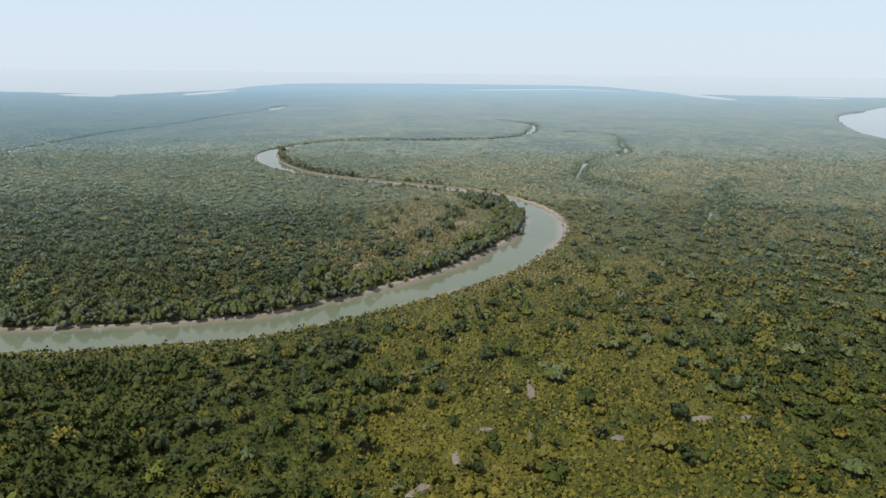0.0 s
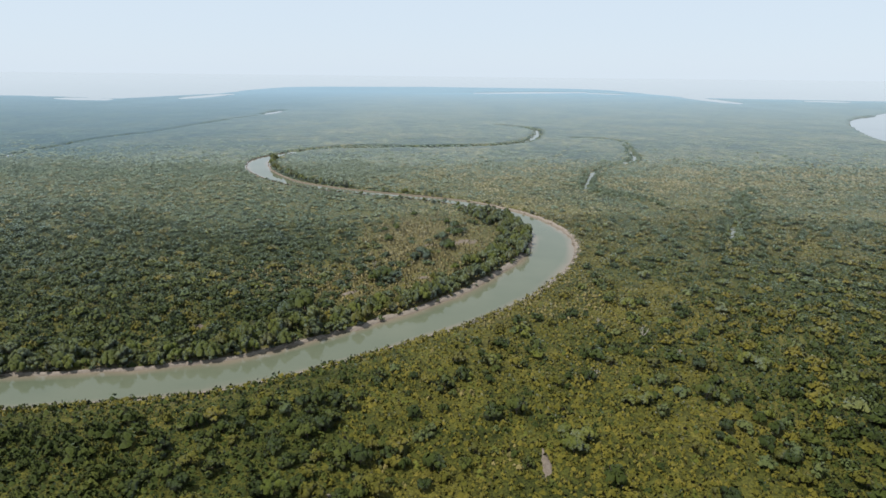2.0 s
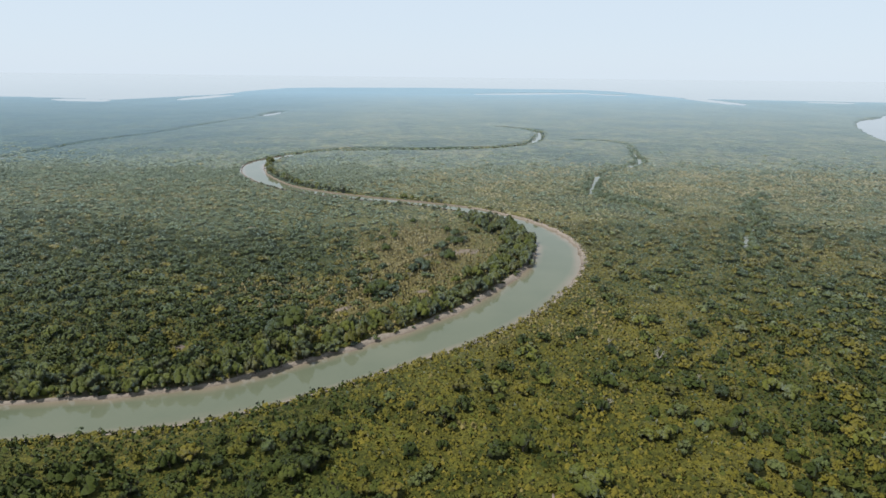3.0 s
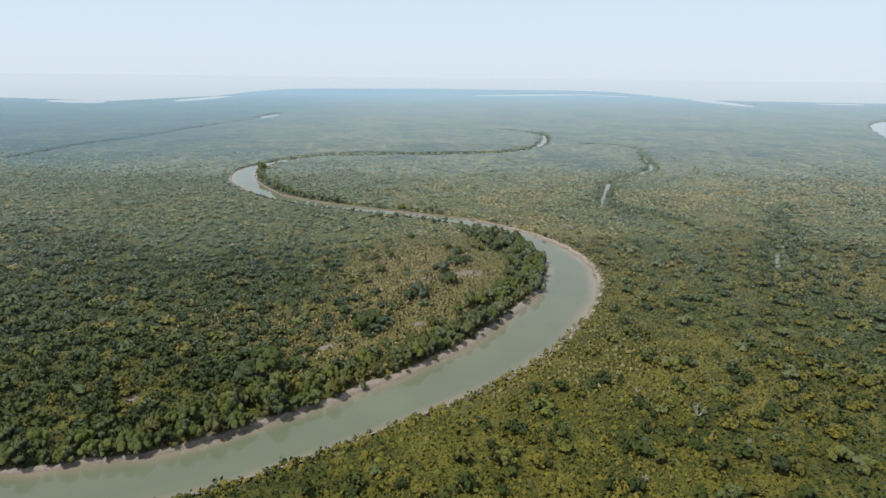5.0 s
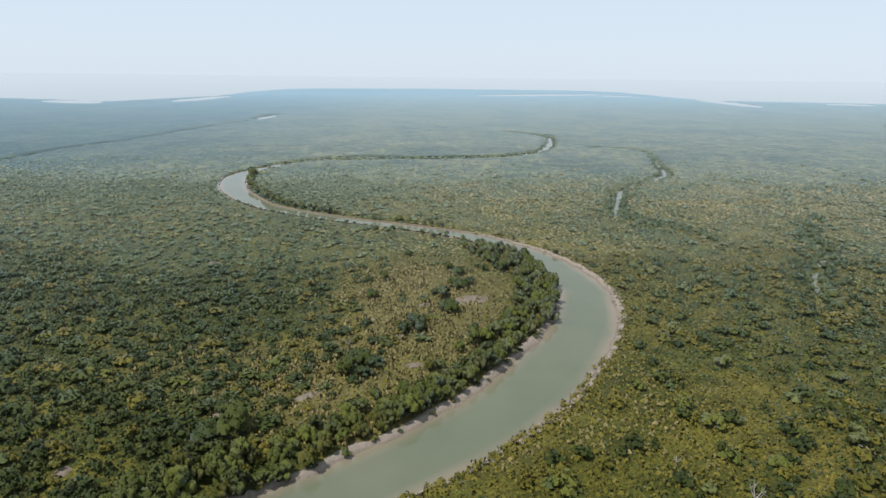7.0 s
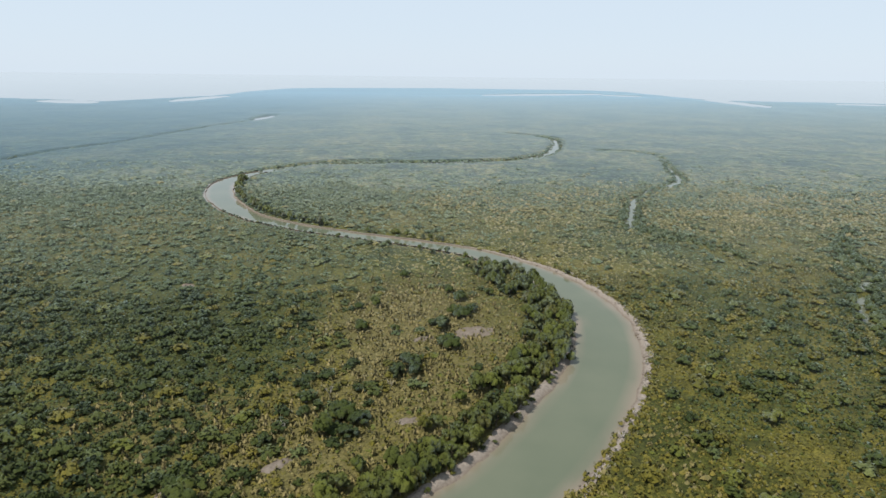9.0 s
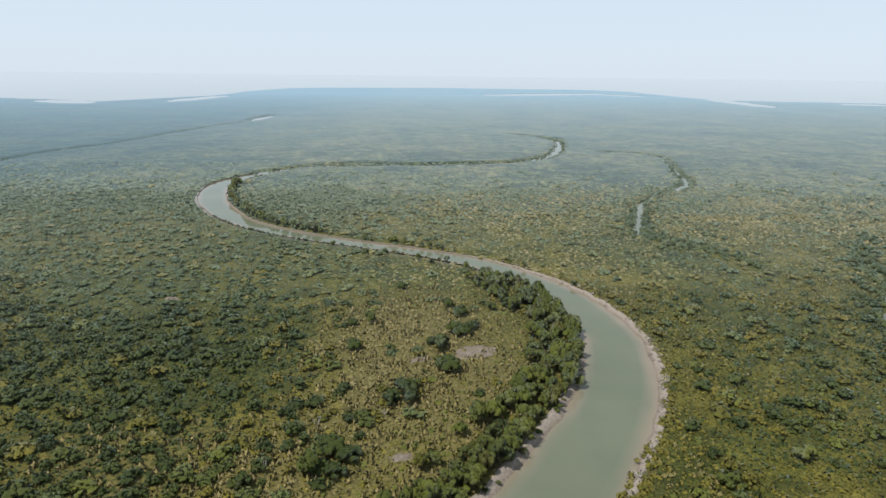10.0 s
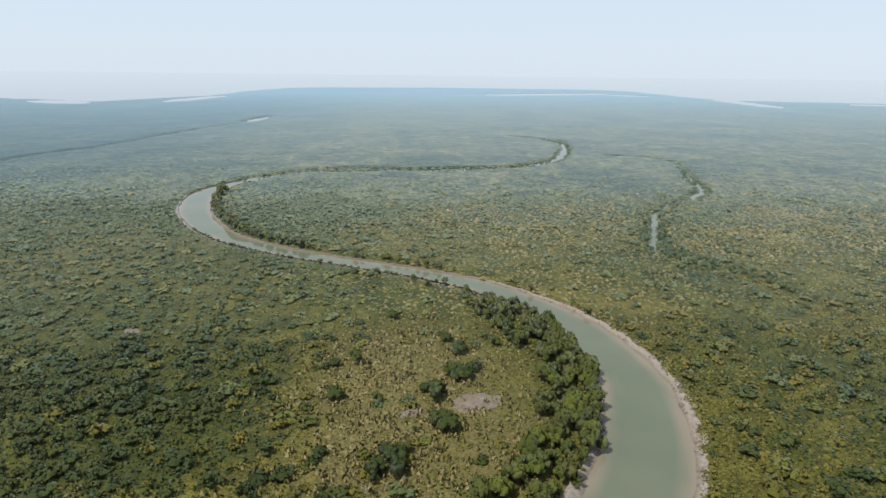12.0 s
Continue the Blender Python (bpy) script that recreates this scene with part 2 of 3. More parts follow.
EAST_CREEK = curve_through([(216, 414, -1), (191, 381, 1.2), (179, 347, 2.4), (165, 330, 0.4), (154, 314, 1.4), (147, 299, 0.6), (145, 283, -1)])
WEST_CHANNEL = curve_through([(-415, 440, 1.6), (-396, 507, 1.6), (-392, 577, 1.6), (-380, 658, 1.6), (-351, 737, 1.6), (-332, 881, 2), (-300, 986, 1)])
BIG_RIVER = curve_through([(560, 340, 240), (620, 520, 240), (643, 640, 240), (660, 715, 240), (746, 877, 240), (819, 972, 240), (891, 1030, 240),
                           (1018, 1147, 240), (1300, 1380, 240)])
CHANNELS = (RIVER, UPSTREAM, SIDE_CREEK, EAST_CREEK, WEST_CHANNEL, BIG_RIVER)
SHORE_X = (-5000, -1900, -1088, -960, -860, -780, -690, -650, -635, -600, -450, -32, 300, 560, 640, 690, 745, 900, 1075, 1500, 3000, 5000)
SHORE_Y = (2200, 1700, 1521, 1497, 1455, 1440, 1640, 1748, 2050, 2300, 2400, 2490, 2480, 2440, 2340, 2000, 1815, 1770, 1720, 1650, 1700, 1900)
# pools in the flats by the estuary: x, y, half length, half width, turn in degrees
LAGOONS = ((-846, 1404, 78, 34, -25), (-628, 1580, 116, 24, 85), (-300, 1055, 11, 44, 0), (742, 1665, 152, 24, 90), (1060, 1640, 55, 30, 0),
           (300, 2010, 205, 42, 22), (540, 1985, 62, 30, -40))
# bare mud in the scrub: x, y, half length, half width, turn in degrees
CLEARINGS = ((23.2, 127, 5.5, 1.2, 87), (-19, 117, 3.6, 1.0, 5), (10.6, 110, 2.4, 1.0, 10), (3.8, 100, 3.0, 1.1, 92), (61.8, 115, 3.2, 1.2, 15), (72.8, 115.6, 2.2, 1.1, 40),
             (90.6, 119.3, 3.0, 1.2, 60), (40.2, 107.6, 2.0, 1.0, 10), (-4, 90.6, 3.5, 1.2, 40), (98.9, 139, 2.0, 1.0, 0), (164.6, 225.6, 4, 2, 20), (-33, 221, 4.5, 2.0, 50),
             (-6.6, 237.7, 3.4, 1.6, 20), (11, 286, 8, 5, 10), (-4.5, 281, 4.2, 2, 30), (-97.5, 323, 3.6, 2.2, 0), (-52, 212, 3, 1.5, 30), (-77, 191.5, 2.5, 2, 60))


def water_gap(x, y, lines=CHANNELS, shore=True):
    """Metres from the edge of the nearest water; negative on the water."""
    x, y = np.asarray(x, float), np.asarray(y, float)
    gap = np.full(x.shape, 1e9)
    for line in lines:
        for (ax, ay, aw), (bx, by, bw) in zip(line, line[1:]):
            length = (bx - ax) ** 2 + (by - ay) ** 2
            t = np.clip(((x - ax) * (bx - ax) + (y - ay) * (by - ay)) / length, 0, 1)
            gap = np.minimum(gap, np.hypot(x - ax - t * (bx - ax), y - ay - t * (by - ay)) - (aw + t * (bw - aw)) / 2)
    if shore:
        gap = np.minimum(gap, (np.interp(x, SHORE_X, SHORE_Y) + 40 * smooth_noise(x, y, 150, 3) - y) * 0.7)
        for cx, cy, a, b, turn in LAGOONS:
            c, s = math.cos(radians(turn)), math.sin(radians(turn))
            u, v = (x - cx) * c + (y - cy) * s, (y - cy) * c - (x - cx) * s
            gap = np.minimum(gap, (np.hypot(u / a, v / b) - 1) * min(a, b) + 6 * smooth_noise(x, y, 30, 9))
    return gap - 0.9 * smooth_noise(x, y, 7, 5)


def clearing(x, y):
    """1 in the middle of bare mud, falling to 0 at its rim."""
    best = np.zeros(np.shape(x))
    for cx, cy, a, b, turn in CLEARINGS:
        c, s = math.cos(radians(turn)), math.sin(radians(turn))
        u, v = (x - cx) * c + (y - cy) * s, (y - cy) * c - (x - cx) * s
        best = np.maximum(best, 1.35 - np.hypot(u / a, v / b) + 0.35 * smooth_noise(x, y, 3, 8))
    return np.clip(best, 0, 1)


def land(x, y, gap):
    """The ground's height."""
    return np.where(gap > 1.5, 0.8 + 0.25 * smooth_noise(x, y, 9, 1), np.clip(0.8 + (gap - 1.5) * 0.95, -1.6, 0.8))


def roof(x, y, gap):
    """The height of the closed woods' leaf roof, which rises inland out of the open scrub."""
    closed = np.clip((y - 480) / 220, 0, 1) * np.clip((gap - 1.5) / np.where(y > 1150, 60.0, 3.0), np.where(y > 1150, 0.0, 0.45), 1) * np.clip((y - 250) / 60 - in_loop(x, y), 0, 1)
    return 0.3 + closed * (1.9 + 0.5 * np.clip(1.4 - y / 1000, 0.2, 1) * smooth_noise(x, y, 5, 2) + 0.4 * smooth_noise(x, y, 40, 4))


def in_loop(x, y):
    """How far a place belongs to the dry tongue of land inside the river's loop, 0 to 1."""
    u, v = (x - 2) / 44, (y - 268 + 0.25 * x) / 64
    spit = np.hypot((x + 34) / 34, (y - 227 + 0.25 * (x + 34)) / 19)  # along the lower reach
    return np.clip(np.maximum(1.5 - np.hypot(u, v) * 1.15, 1.1 - 0.75 * spit) + 0.45 * smooth_noise(x, y, 40, 11), 0, 1)


def mesh_of(name, verts, faces, material, values=None, smooth=False):
    """A mesh from arrays; all faces have as many corners. values: an attribute's name and a value a vertex."""
    me = bpy.data.meshes.new(name)
    verts, faces = np.asarray(verts, np.float32), np.asarray(faces, np.int32)
    n, k = faces.shape
    me.vertices.add(len(verts)), me.loops.add(n * k), me.polygons.add(n)
    me.vertices.foreach_set("co", verts.ravel())
    me.loops.foreach_set("vertex_index", faces.ravel())
    me.polygons.foreach_set("loop_start", np.arange(0, n * k, k, dtype=np.int32))
    if smooth:
        me.polygons.foreach_set("use_smooth", np.ones(n, bool))
    if values:
        me.attributes.new(values[0], "FLOAT", "POINT").data.foreach_set("value", np.asarray(values[1], np.float32))
    me.update(calc_edges=True)
    me.materials.append(material)
    return me


def grid_faces(rows, cols):
    i = (np.arange(rows - 1)[:, None] * cols + np.arange(cols - 1)[None, :]).ravel()
    return np.stack([i, i + 1, i + cols + 1, i + cols], 1)


def steps(start, step, growth, end):
    out = [start]
    while abs(out[-1]) < abs(end):
        out.append(out[-1] + math.copysign(step, end))
        step *= growth
    return out[1:]


# ---- ground, water, banks ----
gx = np.array(steps(-200, 2, 1.05, -4800)[::-1] + list(np.arange(-200, 231, 3.5)) + steps(230, 2, 1.05, 4800))
gy = np.array([-600, -400, -250, -150, -80, -30, 0, 20, 36, 50, 60, 68] + list(np.arange(74, 480, 3.5)) + steps(480, 2, 1.03, 4850))
GX, GY = np.meshgrid(gx, gy)
gap = water_gap(GX, GY)
height = land(GX, GY, gap) - np.clip((GY - 430) / 60, 0, 1) - 0.4 * (GY > 1100)  # lowered to stay hidden from view under the far woods
bare = np.clip((np.where(GY > 352, 0.6, 1.7) - water_gap(GX, GY, (RIVER, BIG_RIVER))) * 1.2, 0, 1)
bare = np.where(GY > 1150, np.clip((7 - gap) * 0.2, 0, 1), bare)  # tidal flats on the estuary
ground = new("ground", mesh_of("ground", np.stack([GX.ravel(), GY.ravel(), height.ravel()], 1), grid_faces(*GX.shape), M_GROUND, ("mud", bare.ravel()), True))
ground.data.attributes.new("dry", "FLOAT", "POINT").data.foreach_set("value", (0.8 * in_loop(GX, GY)).astype(np.float32).ravel())
tagged(ground, "flat olive-green mangrove floor with bare grey mud patches", "ground", kind="structure")


def mud_patch(cx, cy, a, b, turn, seed):
    """A bare patch of mud with an uneven outline, lying a little over the ground."""
    angle, ring = np.meshgrid(np.linspace(0, 2 * math.pi, 41), np.linspace(0.02, 1, 7), indexing="ij")
    reach = ring * (1 + 0.5 * smooth_noise(3 * np.cos(angle) + 9 * seed, 3 * np.sin(angle), 1.6, seed))
    u, v = a * reach * np.cos(angle), b * reach * np.sin(angle)
    c, s = math.cos(radians(turn)), math.sin(radians(turn))
    x, y = cx + u * c - v * s, cy + u * s + v * c
    z = land(x, y, np.full(x.shape, 9.0)) + 0.22 - 0.5 * ring ** 4 + 0.06 * smooth_noise(x, y, 0.8, 3)
    return mesh_of("mud_patch", np.stack([x.ravel(), y.ravel(), z.ravel()], 1), grid_faces(*x.shape)[:, ::-1], M_MUD, ("rise", np.clip(0.05 + 0.3 * smooth_noise(x, y, 2, 4), 0, 0.5).ravel()), True)


for k, place in enumerate(CLEARINGS):
    tagged(new("mud_patch", mud_patch(*place, k)), "bare grey-brown mud patch among low mangrove scrub", "mud patch", "mud patches")

rows_y = np.concatenate([340 * 1.0055 ** np.arange(200), 340 * 1.0055 ** 200 * 1.014 ** np.arange(112)])
WY, WU = np.meshgrid(rows_y, np.arange(-1.0, 1.0001, 0.0062), indexing="ij")
WX = WU * (WY + 30)
WIDE = [line[np.maximum(line[:, 2], np.roll(line[:, 2], 1)) >= 4] for line in CHANNELS if line is not EAST_CREEK and line is not WEST_CHANNEL]
woods_gap = water_gap(WX, WY, WIDE)
woods_gap = np.where(WY > 1150, woods_gap - 4, woods_gap)
crease = 1.3 * np.exp(-(np.maximum(water_gap(WX, WY, (UPSTREAM, SIDE_CREEK, WEST_CHANNEL), False), 0) / 3.5) ** 2)
woods_z = np.where(woods_gap > 0.9, roof(WX, WY, woods_gap) - crease, np.clip(woods_gap - 0.9, -2.5, 0))
woods = new("far_woods", mesh_of("far_woods", np.stack([WX.ravel(), WY.ravel(), woods_z.ravel()], 1), grid_faces(*WX.shape), M_WOODS, ("haze_depth", np.clip((WY - 380) / 1500, 0, 1).ravel()), True))
woods.data.attributes.new("dense", "FLOAT", "POINT").data.foreach_set("value", np.clip((-WX - 120 + 60 * smooth_noise(WX, WY, 90, 51)) / 260, 0, 1).astype(np.float32).ravel())
tagged(woods, "closed mangrove woods reaching to the horizon, blue haze painted by sheen", "woods", kind="stuff")

wx, wy = np.meshgrid(np.linspace(-30000, 30000, 13), np.linspace(-600, 36000, 13))
water = new("water", mesh_of("water", np.stack([wx.ravel(), wy.ravel(), 0 * wx.ravel() - 0.03], 1), grid_faces(13, 13), M_ESTUARY))
tagged(water, "calm pale silty tidal water of estuary and creeks", "water", kind="structure")


def river_water(line, silt=1.0):
    """The river's surface, siltier over the shallows by its banks."""
    fine = curve_through(line, 3)
    d = np.gradient(fine[:, :2], axis=0)
    across = np.stack([-d[:, 1], d[:, 0]], 1) / np.linalg.norm(d, axis=1)[:, None]
    u = np.array([-1.0, -0.85, -0.7, -0.5, -0.25, 0, 0.25, 0.5, 0.7, 0.85, 1.0])
    p = fine[:, None, :2] + across[:, None] * u[None, :, None] * (fine[:, None, 2:3] / 2 + 2.0)
    edge = (1 - np.abs(u))[None] * (fine[:, 2:3] / 2 + 2.0) - 2.0 + 1.6 * smooth_noise(p[..., 0], p[..., 1], 12, 13)
    return mesh_of("river_water", np.concatenate([p, 0 * p[..., :1]], 2).reshape(-1, 3), grid_faces(len(fine), len(u)), M_WATER, ("shallow", silt * np.clip(1 - edge / 3.0, 0, 1).ravel()))


tagged(new("river_water", river_water(RIVER)), "calm silty grey-green river water, browner over the shallows", "water", kind="structure")
for line in (UPSTREAM, SIDE_CREEK, EAST_CREEK):
    tagged(new("creek_water", river_water(line, 0.1)), "still silty grey-green water of a narrow creek", "water", kind="structure")


def mud_bank(line, side):
    """The mud slope along one side of the river, from under the water up to the scrub."""
    fine = curve_through(line, 4)
    d = np.gradient(fine[:, :2], axis=0)
    d /= np.linalg.norm(d, axis=1)[:, None]
    across = np.stack([-d[:, 1], d[:, 0]], 1) * side
    edge = fine[:, :2] + across * fine[:, 2:3] / 2
    shift = 0.9 * smooth_noise(edge[:, 0], edge[:, 1], 7, 5)
    profile = ((-1.2, -0.45), (-0.3, -0.04), (0.1, 0.08), (0.6, 0.30), (1.1, 0.55), (1.7, 0.85), (2.5, 1.02), (3.4, 0.85))
    verts, rise = [], []
    for off, z in profile:
        off = off * np.interp(edge[:, 0], (-120, -40, 30), (0.36, 0.6, 0.95)) * np.interp(edge[:, 1], (340, 380), (1.0, 0.22)) if side > 0 else off * np.interp(edge[:, 1], (330, 375), (0.75, 0.42)) * np.interp(edge[:, 0], (0, 30), (0.45, 1.0))
        p = edge + across * (off * np.clip((fine[:, 2] - 6) / 12, 0.16, 1) * (1 + 0.25 * smooth_noise(edge[:, 0], edge[:, 1], 11, 6)) + shift)[:, None]
        wob = 0.2 * smooth_noise(p[:, 0], p[:, 1], 1.6, 7) * (z > 0.05)
        if side < 0:
            z = z * np.interp(edge[:, 1], (330, 375), (1.0, 0.6))
        else:
            z = z * np.interp(edge[:, 0], (-120, -40, 30), (0.55, 0.65, 0.9))
        verts.append(np.column_stack([p, z + wob]))
        rise.append(np.clip(z + 0 * p[:, 0], 0, 1))
    verts, rise = np.stack(verts, 1), np.stack(rise, 1)
    return mesh_of("mud_bank", verts.reshape(-1, 3), grid_faces(len(fine), len(profile)), M_MUD, ("rise", rise.ravel()), True)


for side in (1, -1):
    tagged(new("mud_bank", mud_bank(RIVER, side)), "bare pale grey-brown mud bank sloping into the river", "mud bank", kind="structure")


# ---- plants ----
rng = np.random.default_rng(4)
CUBE = np.array([(-1, -1, -1), (1, -1, -1), (1, 1, -1), (-1, 1, -1), (-1, -1, 1), (1, -1, 1), (1, 1, 1), (-1, 1, 1)]) * 0.577
CUBE_FACES = np.array([(0, 3, 2, 1), (4, 5, 6, 7), (0, 1, 5, 4), (1, 2, 6, 5), (2, 3, 7, 6), (3, 0, 4, 7)])


def puff(centre, radius, n, rough):
    """A round puff of leaves, open below: a square grid drawn over a ball's upper part, with an uneven skin."""
    u, v = (a.ravel() for a in np.meshgrid(np.linspace(-1, 1, n), np.linspace(-1, 1, n)))
    far, turn = np.maximum(np.abs(u), np.abs(v)), np.arctan2(v, u)
    polar = far * radians(112)
    way = np.stack([np.sin(polar) * np.cos(turn), np.sin(polar) * np.sin(turn), np.cos(polar)], 1)
    return centre + way * radius * rng.uniform(1 - rough, 1 + rough, (n * n, 1)), grid_faces(n, n), way


def crown(lobes, leaves, size, tall, spread=0.6, n=4):
    """A crown about 1 m in radius, standing on z = 0: puffs of leaves with ragged sprays on their skins. Quads, and the round form's normals."""
    verts, faces, forms = [], [], []

    def add(v, f, w):
        faces.append(f + sum(len(a) for a in verts))
        verts.append(v)
        forms.append(w)
    stretch = rng.uniform(0.78, 1.28)
    for k in range(lobes):
        angle, out = 2.4 * k + rng.uniform(0, 1.6), spread * math.sqrt((k + (0.0 if lobes > 2 else 0.3)) / lobes) * rng.uniform(0.75, 1.25)
        radius = np.array([1, 1, 0.75]) * rng.uniform(0.30, 0.62) * (1.7 if lobes < 3 else 1.0 if lobes < 7 else 0.72)
        radius[2] *= tall ** 0.5
        centre = np.array([out * math.cos(angle) * stretch, out * math.sin(angle) / stretch, tall * (0.94 - 0.5 * out ** 1.5 * rng.uniform(0.6, 1.7)) - radius[2]])
        body = centre - (0, 0, 0.45 * tall)
        outward = lambda p, way: way * 0.75 + (p - body) / np.linalg.norm(p - body, axis=1)[:, None] * 0.5
        p, f, way = puff(centre, radius * 0.92, n, 0.24)
        add(p, f, outward(p, way))
        for _ in range(leaves):
            w = rng.normal(size=3)
            w[2] = abs(w[2]) * 1.1 - 0.3
            w /= np.linalg.norm(w)
            at = centre + w * radius * rng.uniform(0.85, 1.3)
            d = w + rng.normal(size=3) * 0.6
            d /= np.linalg.norm(d)
            a = np.cross(d, rng.normal(size=3))
            a /= np.linalg.norm(a)
            b = np.cross(d, a)
            s = size * rng.uniform(0.6, 1.4)
            p = np.array([at + a * s * rng.uniform(0.7, 1.2), at + b * s * rng.uniform(0.4, 1.0), at - a * s * rng.uniform(0.7, 1.2),
                          at - b * s * rng.uniform(0.4, 1.0)]) + d * rng.uniform(-0.2, 0.2, (4, 1)) * s
            add(p, np.array([(0, 1, 2, 3)]), outward(p, np.repeat(w[None], 4, 0)))
    return np.vstack(verts), np.vstack(faces), np.vstack(forms)


def leaf_mesh(name, verts, faces, forms, tints, material, haze_sheen):
    me = mesh_of(name, verts, faces, material, ("tint", np.clip(tints, 0, 1)))
    me.attributes.new("haze_sheen", "FLOAT", "POINT").data.foreach_set("value", np.broadcast_to(haze_sheen, len(verts)).astype(np.float32))
    me.attributes.new("form", "FLOAT_VECTOR", "POINT").data.foreach_set("vector", np.asarray(forms, np.float32).ravel())
    return me


def thicket(name, templates, material, x, y, z, radius, tall, tint, label, category):
    """Many plants in one mesh: a template each, turned, sized and tinted."""
    verts, faces, tints, forms, haze_sheens, base = [], [], [], [], [], 0
    pick = rng.integers(len(templates), size=len(x))
    for k, (v, f, w) in enumerate(templates):
        m = np.nonzero(pick == k)[0]
        if not len(m):
            continue
        turn = rng.uniform(0, 2 * math.pi, len(m))[:, None]
        c, s = np.cos(turn), np.sin(turn)
        r, h = radius[m][:, None], tall[m][:, None]
        p = np.stack([x[m][:, None] + r * (c * v[:, 0] - s * v[:, 1]), y[m][:, None] + r * (s * v[:, 0] + c * v[:, 1]), z[m][:, None] + h * v[:, 2]], 2)
        verts.append(p.reshape(-1, 3))
        soft = np.interp(y[m], (120, 250, 360), (0.9, 0.4, 0.22))[:, None]  # form normals flatten with distance, so far crowns catch the haze sheen
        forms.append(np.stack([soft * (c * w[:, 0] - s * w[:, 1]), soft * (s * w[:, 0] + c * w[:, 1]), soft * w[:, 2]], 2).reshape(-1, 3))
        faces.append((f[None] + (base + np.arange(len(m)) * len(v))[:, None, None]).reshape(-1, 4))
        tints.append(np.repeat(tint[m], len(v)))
        # sheen grows with distance, as painted haze
        haze_sheens.append(np.repeat(np.interp(y[m], (110, 220, 300), (0.22, 0.8, 1.0)), len(v)))
        base += len(m) * len(v)
    ob = new(name, leaf_mesh(name, np.vstack(verts), np.vstack(faces), np.vstack(forms), np.concatenate(tints), material, np.concatenate(haze_sheens)))
    return tagged(ob, label, category, kind="stuff")


def scatter(y0, y1, cell):
    """Jittered places in the wedge of land that the flight looks over."""
    xs, ys = np.meshgrid(np.arange(-0.86 * y1 - 60, 0.9 * y1 + 60, cell), np.arange(y0 - 42, y1 + 42, cell))
    x = (xs + rng.uniform(-0.5, 0.5, xs.shape) * cell * 1.1).ravel()
    y = (ys + rng.uniform(-0.5, 0.5, ys.shape) * cell * 1.1).ravel()
    keep = (np.abs(x) < np.maximum(0.79 * y + 26, 135))
    ragged = y + np.clip((y - 150) / 80, 0, 1) * 40 * smooth_noise(x, y, 55, 91)  # the bands run into one another
    keep &= (ragged >= y0) & (ragged < y1)
    return x[keep], y[keep]


def chance(x):
    return rng.uniform(0, 1, np.shape(x))


def sort_carpet(x, y, gap):
    """The kind of low plant at each place, in drifts: 0 dark, 1 olive, 2 yellow, 3 dry, 4 bright."""
    wet = 0.55 * smooth_noise(x, y, 45, 21) + 0.75 * smooth_noise(x, y, 13, 22) + rng.normal(0, 0.2, len(x)) * np.interp(y, (300, 400), (1.0, 0.5))
    west = np.clip(-(x + 18) / 50, 0, 1)
    west = np.maximum(west, np.clip(-(x + 5) / 60, 0, 1) * (y < 200))
    # darker kinds at near left and right: dark stands, plus painted vignetting
    wet = wet + 0.95 * np.clip((x - 50) / 50, 0, 1) * (y < 260) + 0.45 * np.clip((x - 60) / 60, 0, 1) * (y >= 260) * (y < 400) + 1.45 * west + 0.6 * np.clip(-x / 30, 0, 1) * (y < 165) - in_loop(x, y) * (0.78 + 0.5 * smooth_noise(x, y, 26, 28)) - 0.15 * np.clip((y - 340) / 100, 0, 1)
    kind = np.digitize(wet, (-0.62, -0.12, 0.42))
    kind = np.array((3, 2, 1, 0))[kind]
    # more dry kind beyond 335: tan scrub, its paleness also painted haze
    kind = np.where((kind == 2) & (chance(x) < 0.4 * in_loop(x, y) + 0.3 * (y > 335)), 3, kind)
    return np.where(chance(x) < (1 - 0.8 * west) * (0.015 + 0.12 * (smooth_noise(x, y, 16, 25) > 0.5)), 4, kind)


def sort_trees(x, y, gap):
    """The kind of taller plant at each place; -1 where there is none."""
    a, b = smooth_noise(x, y, 60, 23), smooth_noise(x, y, 22, 24)
    west = np.clip(-(x + 18) / 50, 0, 1)
    west = np.maximum(west, np.clip(-(x + 5) / 60, 0, 1) * (y < 200))
    many = 0.22 + 0.25 * np.clip((x - 60) / 50, 0, 1) * (y < 260) + 0.7 * west + 0.45 * (b > 0.15) + 0.2 * a - 0.15 * in_loop(x, y)
    many = many + 0.6 * (np.hypot((x - 178) / 26, (y - 312) / 30) < 1 + 0.3 * b)
    kind = np.where(chance(x) < many, np.where(chance(x) < np.where(y > 335, 0.28, 0.42) + 0.45 * west, 0, rng.choice((1, 5, 4), len(x), p=(0.68, 0.14, 0.18))), -1)
    beside = (gap < 11) & (gap > 2) & (water_gap(x, y, (RIVER,), False) > 25)
    return np.where(beside & (chance(x) < np.where(y > 500, 0.15, 0.9)), 0, kind)


